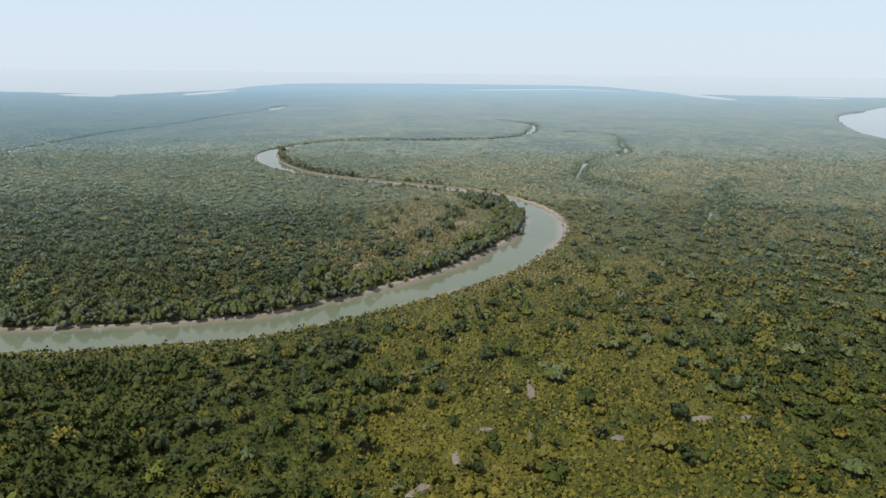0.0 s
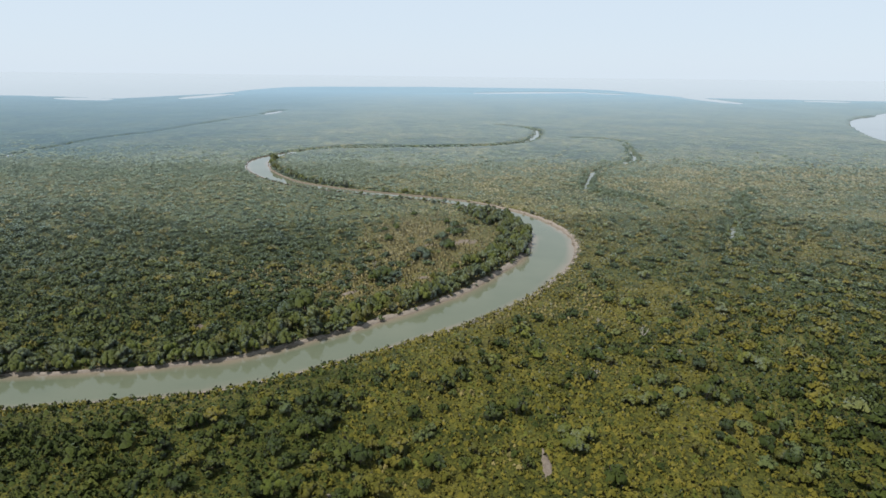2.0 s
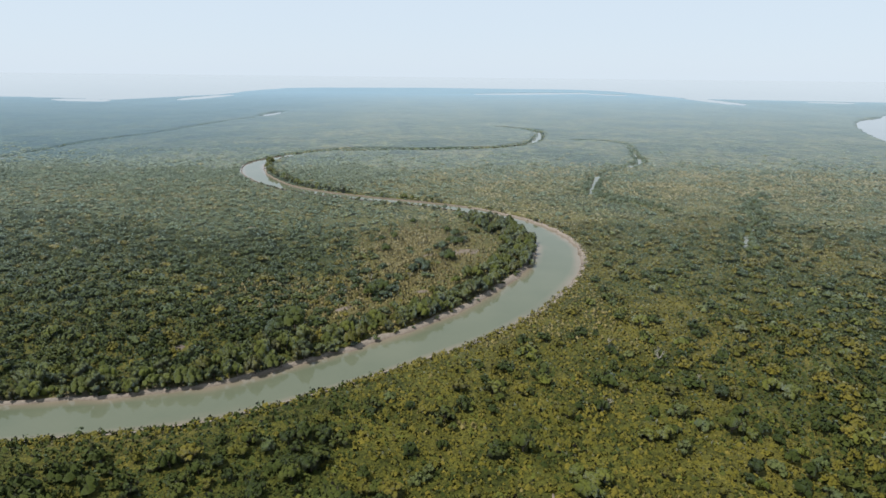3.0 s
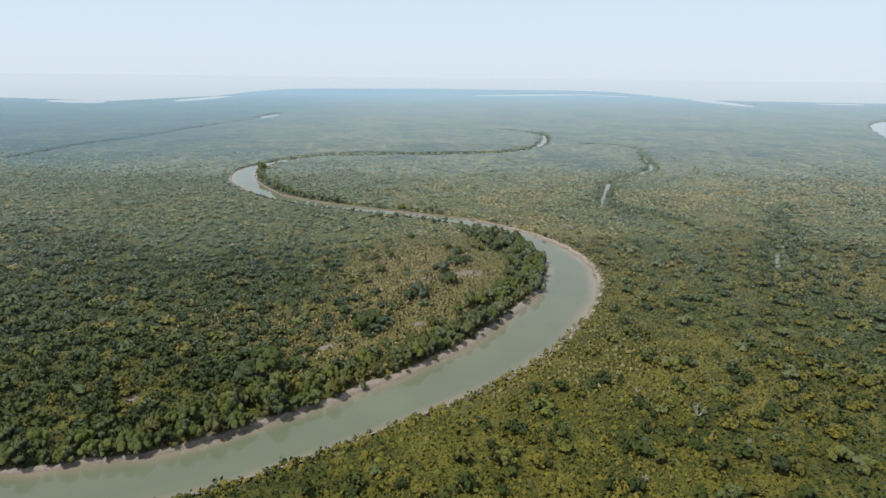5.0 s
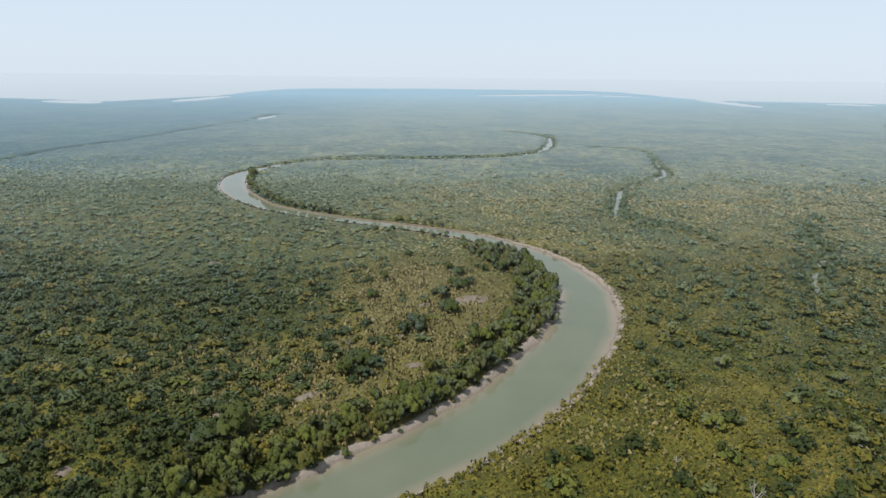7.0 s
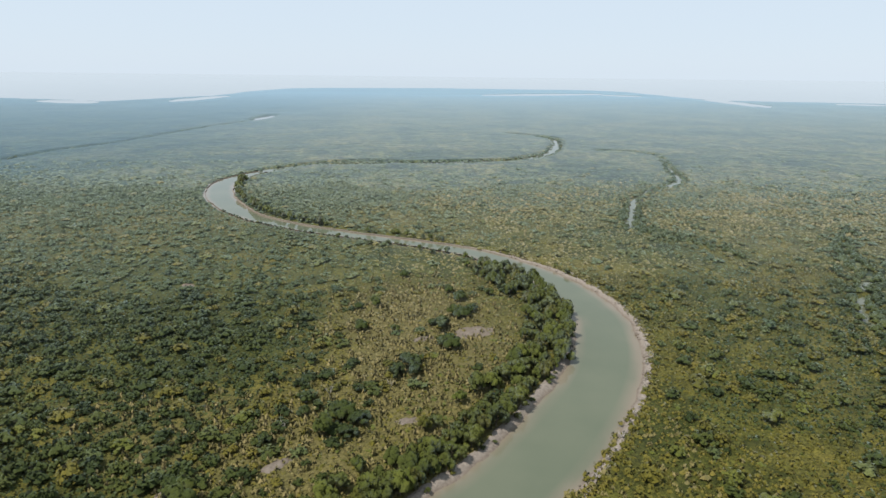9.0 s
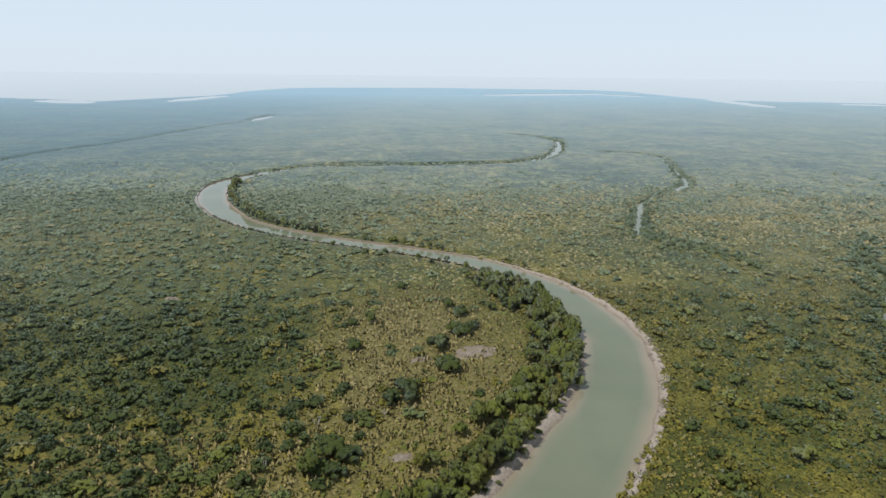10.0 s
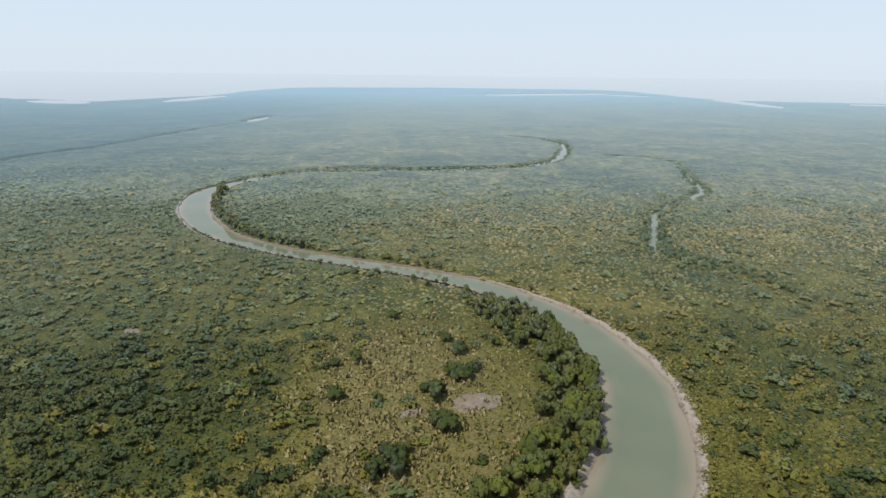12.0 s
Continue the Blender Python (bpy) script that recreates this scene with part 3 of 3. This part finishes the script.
KINDS = (("dark_mangrove_thicket", M_DARK, 1.0, "dense dark green rounded mangrove trees in a closed thicket"),
         ("olive_mangrove_scrub", M_OLIVE, 1.0, "olive-green low mangrove scrub covering the flat ground"),
         ("yellow_mangrove_scrub", M_YELLOW, 0.95, "yellow-green low mangrove scrub on the flat ground"),
         ("dry_thin_scrub", M_TAN, 0.9, "grey-tan thin half-dry scrub on the flat ground"),
         ("bright_green_bush", M_BRIGHT, 1.05, "bright yellow-green leafy mangrove bushes among darker scrub"),
         ("haze_grey_mangrove_scrub", M_HAZE_GREY, 1.0, "grey-green mangrove scrub of the inner flats, paled by painted haze"))

# bands of depth: from, to, spacing, lobes, leaf clumps a lobe, their size, radius, height, whether trees
BANDS = ((-45, 86, 3.4, 1, 5, 0.3, 1.8, 1.6, False), (-45, 86, 8.0, 6, 4, 0.2, 2.5, 3.3, True),
         (86, 335, 1.5, 1, 6, 0.36, 0.88, 1.2, False), (86, 335, 4.2, 8, 7, 0.16, 2.2, 3.1, True),
         (335, 520, 2.1, 1, 2, 0.34, 1.25, 1.4, False), (520, 900, 4.0, 1, 2, 0.34, 1.9, 1.6, False),
         (335, 520, 4.6, 7, 2, 0.17, 2.25, 2.9, True), (520, 1000, 6.6, 5, 2, 0.18, 2.4, 2.9, True))
near_trees = []
for y0, y1, cell, lobes, leaves, size, r, h, trees in BANDS:
    x, y = scatter(y0, y1, cell)
    gap, creek = water_gap(x, y), water_gap(x, y, CHANNELS[2:4], False)
    open_mud = clearing(x, y)
    near_y = np.interp(x, RIVER[::-1, 0], np.where(RIVER[::-1, 1] > 345, RIVER[::-1, 1], 345))  # the near bank of the upper reach
    near_side = (y > 350) & (x < 35) & (x > -150) & (y < near_y)
    gap = np.where(near_side & (gap < 12) & (not trees), gap + 1.7, gap)  # scrub overhangs the near bank of the upper reach
    south = (x < 50) & (y < np.interp(x, RIVER[:60, 0], RIVER[:60, 1]) - 3)
    east = (y > 215) & (y < 350) & (x > np.interp(y, RIVER[:95, 1], RIVER[:95, 0]))
    gap = np.where(east & ~south & (not trees), gap - 0.2, gap)
    gap = np.where((x > -30) & (y < 350) & ~east & ~south, gap - 0.6, gap)
    gap = np.where(south, gap + (-7.0 if trees else 2.2), gap)
    keep = (np.where(gap < creek, gap - 1.2, gap) > (2.2 if trees else 0.8)) & ((open_mud < 0.35) | ((chance(x) < 0.5) & (in_loop(x, y) > 0.3) & (not trees)))
    keep &= chance(x) < np.interp(y, (600, 720, 820, 900), (1.0, 0.8, 0.4, 0.0)) * (np.interp(y, (340, 700), (0.8, 0.12)) if trees and y0 > 300 else 1.0) + (gap < 5) * 0.2  # plants thin out where the far woods sheet takes over
    inner_bend = (y > 345) & (x < 40) & (x > -155) & (y < near_y)
    low = np.where(inner_bend & (gap < 14), 0.9, 1.0)
    keep &= (gap > 5) | (y < 590) | (x > 70)
    keep &= ~(inner_bend & (gap < (3.5 if trees else 0.9)))
    x, y, gap, low = x[keep], y[keep], gap[keep], low[keep]
    kind = sort_trees(x, y, gap) if trees else sort_carpet(x, y, gap)
    if trees and y0 == 86:  # thinned towards 335, so that no seam shows in the view
        kind = np.where(chance(x) < np.interp(y, (250, 335), (1.0, 0.65)), kind, -1)
    # share turned haze-grey grows with distance, painting haze into leaf colour
    inner = np.interp(y, (260, 340, 430, 520, 640), (0.0, 0.32, 0.58, 0.88, 1.1)) * (0.85 if trees else 1.0) * np.interp(x, (-80, 0, 120), (1.0, 0.75, 0.55)) * (1 - 0.8 * np.clip((-x - 60) / 60, 0, 1) * np.clip((520 - y) / 60, 0, 1))
    ring = (gap > 8) & (gap < 29) & (x > -25) & (y > 215) & (y < 345) & ~east[keep] & ~south[keep] & (not trees)
    fresh = chance(x)
    kind = np.where(ring & (kind == 3) & (fresh < 0.8), np.where(fresh < 0.3, 4, 1), kind)
    # some olive plants in the west are turned haze-grey too, for haze
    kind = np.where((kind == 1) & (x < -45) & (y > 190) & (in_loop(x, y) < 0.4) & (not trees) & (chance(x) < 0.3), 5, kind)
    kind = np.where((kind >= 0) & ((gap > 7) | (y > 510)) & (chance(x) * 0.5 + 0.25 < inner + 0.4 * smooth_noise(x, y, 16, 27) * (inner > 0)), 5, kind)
    if trees and y0 == 86:  # the nearest stand as single trees
        single = (kind >= 0) & (x > -62) & (x < 78) & (y > 96) & (y < 172)
        near_trees += [(x[n], y[n], int(kind[n])) for n in np.nonzero(single)[0]]
        kind = np.where(single, -1, kind)
    for k, (name, material, share, label) in enumerate(KINDS):
        m = np.nonzero(kind == k)[0]
        if not len(m):
            continue
        sizes = np.clip(rng.lognormal(0, 0.34, len(m)), 0.45, 1.7) * share
        tall = h * np.sqrt(sizes) * (1 + 0.22 * smooth_noise(x[m], y[m], 20, 31)) * (1.25 if k == 3 else 1.0) * np.interp(y[m], (130, 220, 340, 560), (1.0, 0.84, 0.58, 0.52)) * (1 - 0.25 * in_loop(x[m], y[m])) * low[m]
        shapes = [crown(lobes, leaves, size, 1.0, n=3) for _ in range(12)]
        # tint turns paler beyond 290: haze painted into leaf colour
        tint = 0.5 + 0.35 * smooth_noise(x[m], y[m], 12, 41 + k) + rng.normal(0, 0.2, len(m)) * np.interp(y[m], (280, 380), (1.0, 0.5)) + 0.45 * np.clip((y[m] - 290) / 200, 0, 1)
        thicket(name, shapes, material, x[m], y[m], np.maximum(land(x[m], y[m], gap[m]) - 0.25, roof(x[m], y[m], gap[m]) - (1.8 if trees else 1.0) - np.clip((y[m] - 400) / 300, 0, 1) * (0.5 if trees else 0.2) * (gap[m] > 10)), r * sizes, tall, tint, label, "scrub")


x, y = scatter(205, 340, 1.35)
gap = water_gap(x, y)
keep = (gap > 7) & (in_loop(x, y) * (0.40 + 0.3 * smooth_noise(x, y, 26, 28)) > chance(x)) & (y > np.interp(x, RIVER[:60, 0], RIVER[:60, 1])) & (clearing(x, y) < 0.3 + 0.95 * chance(x)) & (x < 50)
x, y = x[keep], y[keep]
thicket("dry_thin_scrub", [crown(1, 9, 0.4, 1.0, 0.4, 3) for _ in range(9)], M_TAN, x, y, np.full(len(x), 0.55), rng.uniform(0.5, 0.95, len(x)), rng.uniform(0.9, 2.0, len(x)),
        0.55 + 0.4 * smooth_noise(x, y, 14, 71) + rng.normal(0, 0.36, len(x)), KINDS[3][3], "scrub")


# ---- single trees ----
def tube(bm, path, radii, sides=6):
    """A tapered limb along a path."""
    rings = []
    for k, (p, r) in enumerate(zip(path, radii)):
        d = (Vector(path[min(k + 1, len(path) - 1)]) - Vector(path[max(k - 1, 0)])).normalized()
        q = d.to_track_quat("Z", "Y")
        rings.append([bm.verts.new(Vector(p) + q @ Vector((r * math.cos(2 * math.pi * j / sides), r * math.sin(2 * math.pi * j / sides), 0))) for j in range(sides)])
    for a, b in zip(rings, rings[1:]):
        for j in range(sides):
            bm.faces.new((a[j], a[(j + 1) % sides], b[(j + 1) % sides], b[j]))
    bm.faces.new(rings[-1])


def part(name, mesh, parent, label=""):
    ob = new(name, mesh)
    ob.parent = parent
    return tagged(ob, label)


def bm_mesh(name, bm, material):
    bm.normal_update()
    me = bpy.data.meshes.new(name)
    bm.to_mesh(me)
    bm.free()
    me.materials.append(material)
    return me


def limbs(height, spread, count, twigs=0, lean=0.0):
    """A trunk that forks into bent limbs; twigs: thinner forks on each."""
    bm = bmesh.new()
    fork = 0.3 * height
    tube(bm, [(0, 0, -0.6), (0.02, 0.03, fork * 0.5), (lean * 0.3, 0, fork)], [0.17, 0.13, 0.11], 7)
    for k in range(count):
        a = 2 * math.pi * k / count + rng.uniform(-0.4, 0.4)
        out, top = spread * rng.uniform(0.5, 1.0), height * rng.uniform(0.72, 1.0)
        tip = Vector((out * math.cos(a) + lean, out * math.sin(a), top))
        mid = Vector((tip.x * 0.55, tip.y * 0.55, fork + (top - fork) * 0.42))
        tube(bm, [(lean * 0.3, 0, fork * 0.95), mid, tip], [0.085, 0.06, 0.02], 5)
        for j in range(twigs):
            start = mid.lerp(tip, rng.uniform(0.0, 0.6))
            way = Vector((rng.normal(), rng.normal(), abs(rng.normal()) + 0.5)).normalized() * height * rng.uniform(0.14, 0.28)
            tube(bm, [start, start + way * 0.5 + Vector((0, 0, 0.05)), start + way], [0.04, 0.028, 0.01], 4)
    return bm


def tree_kind(name, material, height, radius, lobes, leaves, size, label, group, tint, haze_sheen=0.8):
    """One tree: an empty at its foot, with trunk and crown."""
    root = new(name)
    part("trunk", bm_mesh("trunk", limbs(height * 0.85, radius * 0.7, 5), M_BARK), root, "grey-brown forked trunk")
    v, f, w = crown(lobes, leaves, size, 1.0, 0.68, 5)
    v = v * (radius, radius, height * 0.84) + (0, 0, height * 0.16)
    part("crown", leaf_mesh("crown", v, f, 0.7 * w, np.full(len(v), tint) + rng.normal(0, 0.05), material, haze_sheen), root)
    return tagged(root, label, "tree", group)


def plant(models, places):
    """The models stand at their first places; copies at the rest."""
    for k, (x, y, z, turn, scale) in enumerate(places):
        m = pose(x, y, z, 0, 0, turn) @ Matrix.Diagonal((scale, scale, scale * rng.uniform(0.9, 1.12), 1))
        model = models[k % len(models)]
        if k < len(models):
            model.matrix_basis = m
        else:
            other = copy_thing(model, pose(x, y, z, 0, 0, turn))
            other.matrix_basis = m


def along(line, side, gap0, gap1, spacing, keep, clear=2.4):
    """Places in a ragged row beside a channel."""
    fine = curve_through(line, 3)
    d = np.gradient(fine[:, :2], axis=0)
    length = np.concatenate([[0], np.cumsum(np.hypot(*np.diff(fine[:, :2], axis=0).T))])
    out = []
    for s in np.arange(2, length[-1], spacing):
        s += rng.uniform(-0.4, 0.4) * spacing
        x, y, w = (np.interp(s, length, fine[:, j]) for j in range(3))
        dx, dy = np.interp(s, length, d[:, 0]), np.interp(s, length, d[:, 1])
        off = (w / 2 + rng.uniform(gap0, gap1)) * side / math.hypot(dx, dy)
        px, py = x - dy * off, y + dx * off
        if keep(px, py) and water_gap(np.array([px]), np.array([py]), CHANNELS[:5], False)[0] > clear:
            out.append((px, py, 0.6, rng.uniform(0, 360), rng.uniform(0.62, 1.22)))
    return out


BANK = "dark green mangrove tree with dense rounded crown on mud bank"
bank_models = [tree_kind("mangrove_tree", leaf, rng.uniform(4.2, 5.8), rng.uniform(2.1, 2.8), 15, 9, 0.09, BANK, "trees along the river bank", t, 0.55)
               for leaf, t in ((M_DARK, 0.75), (M_DARK, 0.9), (M_DARK, 1.0), (M_BRIGHT, 0.05), (M_OLIVE, 0.1), (M_BRIGHT, 0.4))]
places = along(RIVER, 1, 0.9, 2.8, 3.4, lambda x, y: -185 < x < -25 and y < 350, 0.6)
places += along(RIVER, 1, 3.0, 4.8, 3.2, lambda x, y: x > -25 and y < 262, 0.6)
places += along(RIVER, 1, 1.6, 3.6, 3.0, lambda x, y: x > -25 and 262 <= y < 350, 0.6)
places += along(RIVER, 1, 5.2, 9.5, 4.2, lambda x, y: x > -175 and y < 350, 0.6)
places += along(RIVER, 1, 9.5, 16.0, 5.0, lambda x, y: x > -60 and y < 350, 0.6)
places += along(RIVER, -1, 3.0, 4.5, 5.0, lambda x, y: x < -60 and 395 < y < 535)
places += [(x, y, z, turn, 0.55 * k) for x, y, z, turn, k in along(RIVER, -1, 1.6, 4.2, 2.6, lambda x, y: -75 < x < 56 and 318 < y < 430 and rng.uniform() < 0.25 + 0.45 * smooth_noise(x, y, 18, 33) + 0.3 * (x < 0), 1.2)]
places += [(x, y, 0.5, rng.uniform(0, 360), k) for x, y, k in ((2, 368, 0.72), (10, 360.5, 0.8), (13, 357.5, 0.55), (17, 351.5, 0.85), (20, 347, 0.9), (-4.5, 366, 0.5),
                                                               (-26, 378.5, 0.55), (-35, 378, 0.55), (-11, 372.5, 0.5), (-52, 390, 0.5))]
rng.shuffle(places)
plant(bank_models, places)

# thickets that hide the narrow creeks
rows, dark_rows = [], []
for line, spacing in ((UPSTREAM, 5.5), (SIDE_CREEK, 3.8), (WEST_CHANNEL, 9.0)):
    for side in (1, -1):
        rows += along(line, side, 0.3, 3.0, spacing, lambda x, y: rng.uniform() < 0.6, 0.0)
for line in (EAST_CREEK, SIDE_CREEK[:20]):
    for side in (1, -1):
        dark_rows += along(line, side, 0.8, 3.6, 4.0, lambda x, y: rng.uniform() < 0.75, 0.2)
dark_rows += [(104 + 33 * t + rng.normal(0, 1.2), 421 - 52 * t + rng.normal(0, 1.2)) for t in np.linspace(0, 1, 26)]  # the creek's dry tail
for kind_rows, leaf, z, top, low_tint, label in ((rows, M_HAZE_GREY, 0.3, 2.2, 0.0, "grey-green mangrove thicket lining the narrow tidal creeks, paled by painted haze"),
                                                 (dark_rows, M_DARK, 0.5, 3.4, 0.3, "dark green mangrove thicket along a narrow creek")):
    cx, cy = np.array([p[0] for p in kind_rows]), np.array([p[1] for p in kind_rows])
    thicket("creekside_thicket", [crown(6, 6, 0.16, 1.0) for _ in range(6)], leaf, cx, cy, np.full(len(cx), z), rng.uniform(1.3, 2.6, len(cx)),
            rng.uniform(0.6, 1.0, len(cx)) * top, rng.uniform(low_tint, 1.0, len(cx)), label, "thicket")

# low bushes that close the rim of the outer bank
for leaf, share, name, label in ((M_OLIVE, 0.55, "olive_mangrove_scrub", KINDS[1][3]), (M_YELLOW, 0.3, "yellow_mangrove_scrub", KINDS[2][3])):
    rim = along(RIVER, -1, 1.9, 4.6, 0.5, lambda x, y: x > 24 and y < 350 and rng.uniform() < share, 0.5)
    rim += along(RIVER, -1, 0.3, 3.2, 0.4, lambda x, y: -190 < x < 30 and y < 350 and rng.uniform() < share, 0.0)
    cx, cy = np.array([p[0] for p in rim]), np.array([p[1] for p in rim])
    thicket(name, [crown(1, 9, 0.32, 1.0) for _ in range(7)], leaf, cx, cy, np.full(len(cx), 0.45), rng.uniform(0.7, 1.25, len(cx)),
            rng.uniform(0.8, 1.6, len(cx)), rng.uniform(0.1, 1.0, len(cx)), label, "scrub")

LONE = "dark green bushy mangrove standing alone in the dry scrub"
lone_models = [tree_kind("mangrove_bush", M_DARK, rng.uniform(3.4, 4.4), rng.uniform(2.2, 2.9), 13, 9, 0.09, LONE, "lone dark bushes", t, 0.5) for t in (0.25, 0.45, 0.6)]
plant(lone_models, [(x, y, 0.6, rng.uniform(0, 360), k) for x, y, k in (
    (8, 298, 1.25), (11, 302, 0.9), (5, 300, 1.0), (7, 313, 1.1), (3, 320, 0.8), (1, 288, 1.2), (-2, 291, 0.8), (4, 275, 1.3), (1, 277, 0.85),
    (-8, 261, 1.6), (-11, 258, 1.0), (-6, 265, 0.9), (-18, 236, 1.2), (-22, 239, 1.3), (-25, 233, 1.2), (-20, 231, 1.0), (-25, 287, 1.0), (-23, 306, 0.9),
    (-28, 303, 0.8), (-15, 336, 0.9), (-46, 205, 1.9), (-51, 203, 1.5), (-20, 250, 0.7), (-14, 286, 0.6), (-32, 240, 0.7), (-38, 228, 0.8), (18, 318, 0.7), (-52, 214, 0.9))])

for kind, leaf, tints, name, label in ((0, M_DARK, (0.15, 0.4, 0.6, 0.85), "mangrove_bush", "dark green rounded mangrove bush standing in the low scrub"),
                                       (1, M_OLIVE, (0.1, 0.25, 0.4, 0.6), "mangrove_bush", "olive-green leafy mangrove bush standing in the low scrub"),
                                       (5, M_HAZE_GREY, (0.3, 0.6), "mangrove_bush", "pale grey-green leafy mangrove bush standing in the low scrub"),
                                       (4, M_BRIGHT, (0.2, 0.5, 0.8), "mangrove_bush", "fresh green leafy mangrove bush standing in the low scrub")):
    models = [tree_kind(name, leaf, rng.uniform(2.7, 3.6), rng.uniform(1.8, 2.5), 9, 6, 0.15, label, "single bushes in the scrub", t, 0.35) for t in tints]
    plant(models, [(x, y, 0.5, rng.uniform(0, 360), np.clip(rng.lognormal(0, 0.28), 0.5, 1.5)) for x, y, k in near_trees if k == kind])

FRESH = "bright yellow-green leafy mangrove tree with a broad crown"
fresh_models = [tree_kind("mangrove_tree", M_BRIGHT, rng.uniform(3.6, 4.4), rng.uniform(2.4, 3.0), 13, 9, 0.09, FRESH, "bright trees in the scrub", t, 0.6) for t in (0.3, 0.6)]
plant(fresh_models, [(x, y, 0.6, rng.uniform(0, 360), k) for x, y, k in (
    (91, 168, 1.1), (88, 171, 0.9), (30, 131, 1.1), (33, 135, 1.0), (29, 137, 0.9), (66, 210, 1.0), (74, 196, 0.9), (96, 205, 1.1), (110, 232, 1.0), (52, 150, 0.8), (120, 190, 0.9), (82, 240, 0.9))])

BARE = "bare pale grey dead tree with forked branches in scrub"
dead_models = []
for height in (4.6, 3.8):
    dead = new("dead_tree")
    part("trunk", bm_mesh("trunk", limbs(height, height * 0.34, 5, 4), M_DEAD), dead)
    dead_models.append(tagged(dead, BARE, "dead tree", "dead trees"))
plant(dead_models, [(x, y, 0.7, rng.uniform(0, 360), k) for x, y, k in (
    (63, 185, 1.15), (52, 196, 0.8), (-27, 247, 0.8), (43, 163, 0.75), (-35, 233, 0.7), (71, 176, 0.6), (-12, 252, 0.65), (20, 106, 0.7))])

SNAG = "small bare grey dead shrub leaning on the river bank"
snag_models = []
for height in (1.7, 1.3):
    snag = new("dead_shrub")
    part("trunk", bm_mesh("trunk", limbs(height, height * 0.55, 6, 4, 0.3), M_DEAD), snag)
    snag_models.append(tagged(snag, SNAG, "dead shrub", "dead shrubs on the bank"))
plant(snag_models, [(x, y, 0.55, turn, k * rng.uniform(0.8, 1.3)) for x, y, z, turn, k in along(RIVER, -1, 1.3, 2.6, 3.6, lambda x, y: x > 8 and 195 < y < 345, 0.4)])

LOW = "low green mangrove bush on the bare mud bank by the water"
low_models = [tree_kind("mangrove_bush", leaf, rng.uniform(1.6, 2.1), rng.uniform(1.2, 1.6), 8, 7, 0.14, LOW, "low bushes on the mud", t) for leaf, t in ((M_DARK, 0.9), (M_OLIVE, 0.3), (M_DARK, 0.6))]
plant(low_models, [(x, y, 0.3, rng.uniform(0, 360), k * rng.uniform(0.7, 1.2)) for x, y, z, turn, k in along(RIVER, 1, 0.7, 1.6, 9.0, lambda x, y: -120 < x < 44 and y < 290, 0.2)]
      + [(x, y, 0.2, rng.uniform(0, 360), k * rng.uniform(0.5, 0.8)) for x, y, z, turn, k in along(RIVER, 1, 0.1, 1.0, 2.3, lambda x, y: -130 < x < 38 and 345 < y < 450, -0.4)])

# clods and slumped lumps of mud on the outer bank
fine = curve_through(RIVER, 4)
d = np.gradient(fine[:, :2], axis=0)
d /= np.linalg.norm(d, axis=1)[:, None]
pick = rng.integers(len(fine), size=900)
off = fine[pick, 2] / 2 + rng.uniform(0.2, 2.4, 900) + 0.9 * smooth_noise(fine[pick, 0], fine[pick, 1], 7, 5)
px, py = fine[pick, 0] + d[pick, 1] * off, fine[pick, 1] - d[pick, 0] * off
keep = (py > 235) & (py < 372) & (smooth_noise(px, py, 9, 61) > -0.15)
px, py, off = px[keep], py[keep], off[keep]
size = rng.lognormal(-1.45, 0.45, len(px))
v = CUBE[None] * rng.uniform(0.7, 1.3, (len(px), 8, 3)) * size[:, None, None] * (1.5, 1.5, 0.9)
v = v + np.stack([px, py, np.interp(off - fine[pick, 2][keep] / 2, (0, 2.5), (0.1, 0.95))], 1)[:, None]
f = CUBE_FACES[None] + (np.arange(len(px)) * 8)[:, None, None]
tagged(new("mud_clods", mesh_of("mud_clods", v.reshape(-1, 3), f.reshape(-1, 4), M_MUD, ("rise", rng.uniform(0.0, 0.6, len(px)).repeat(8)))), "small grey-brown mud clods slumped on the river bank", "mud", kind="stuff")
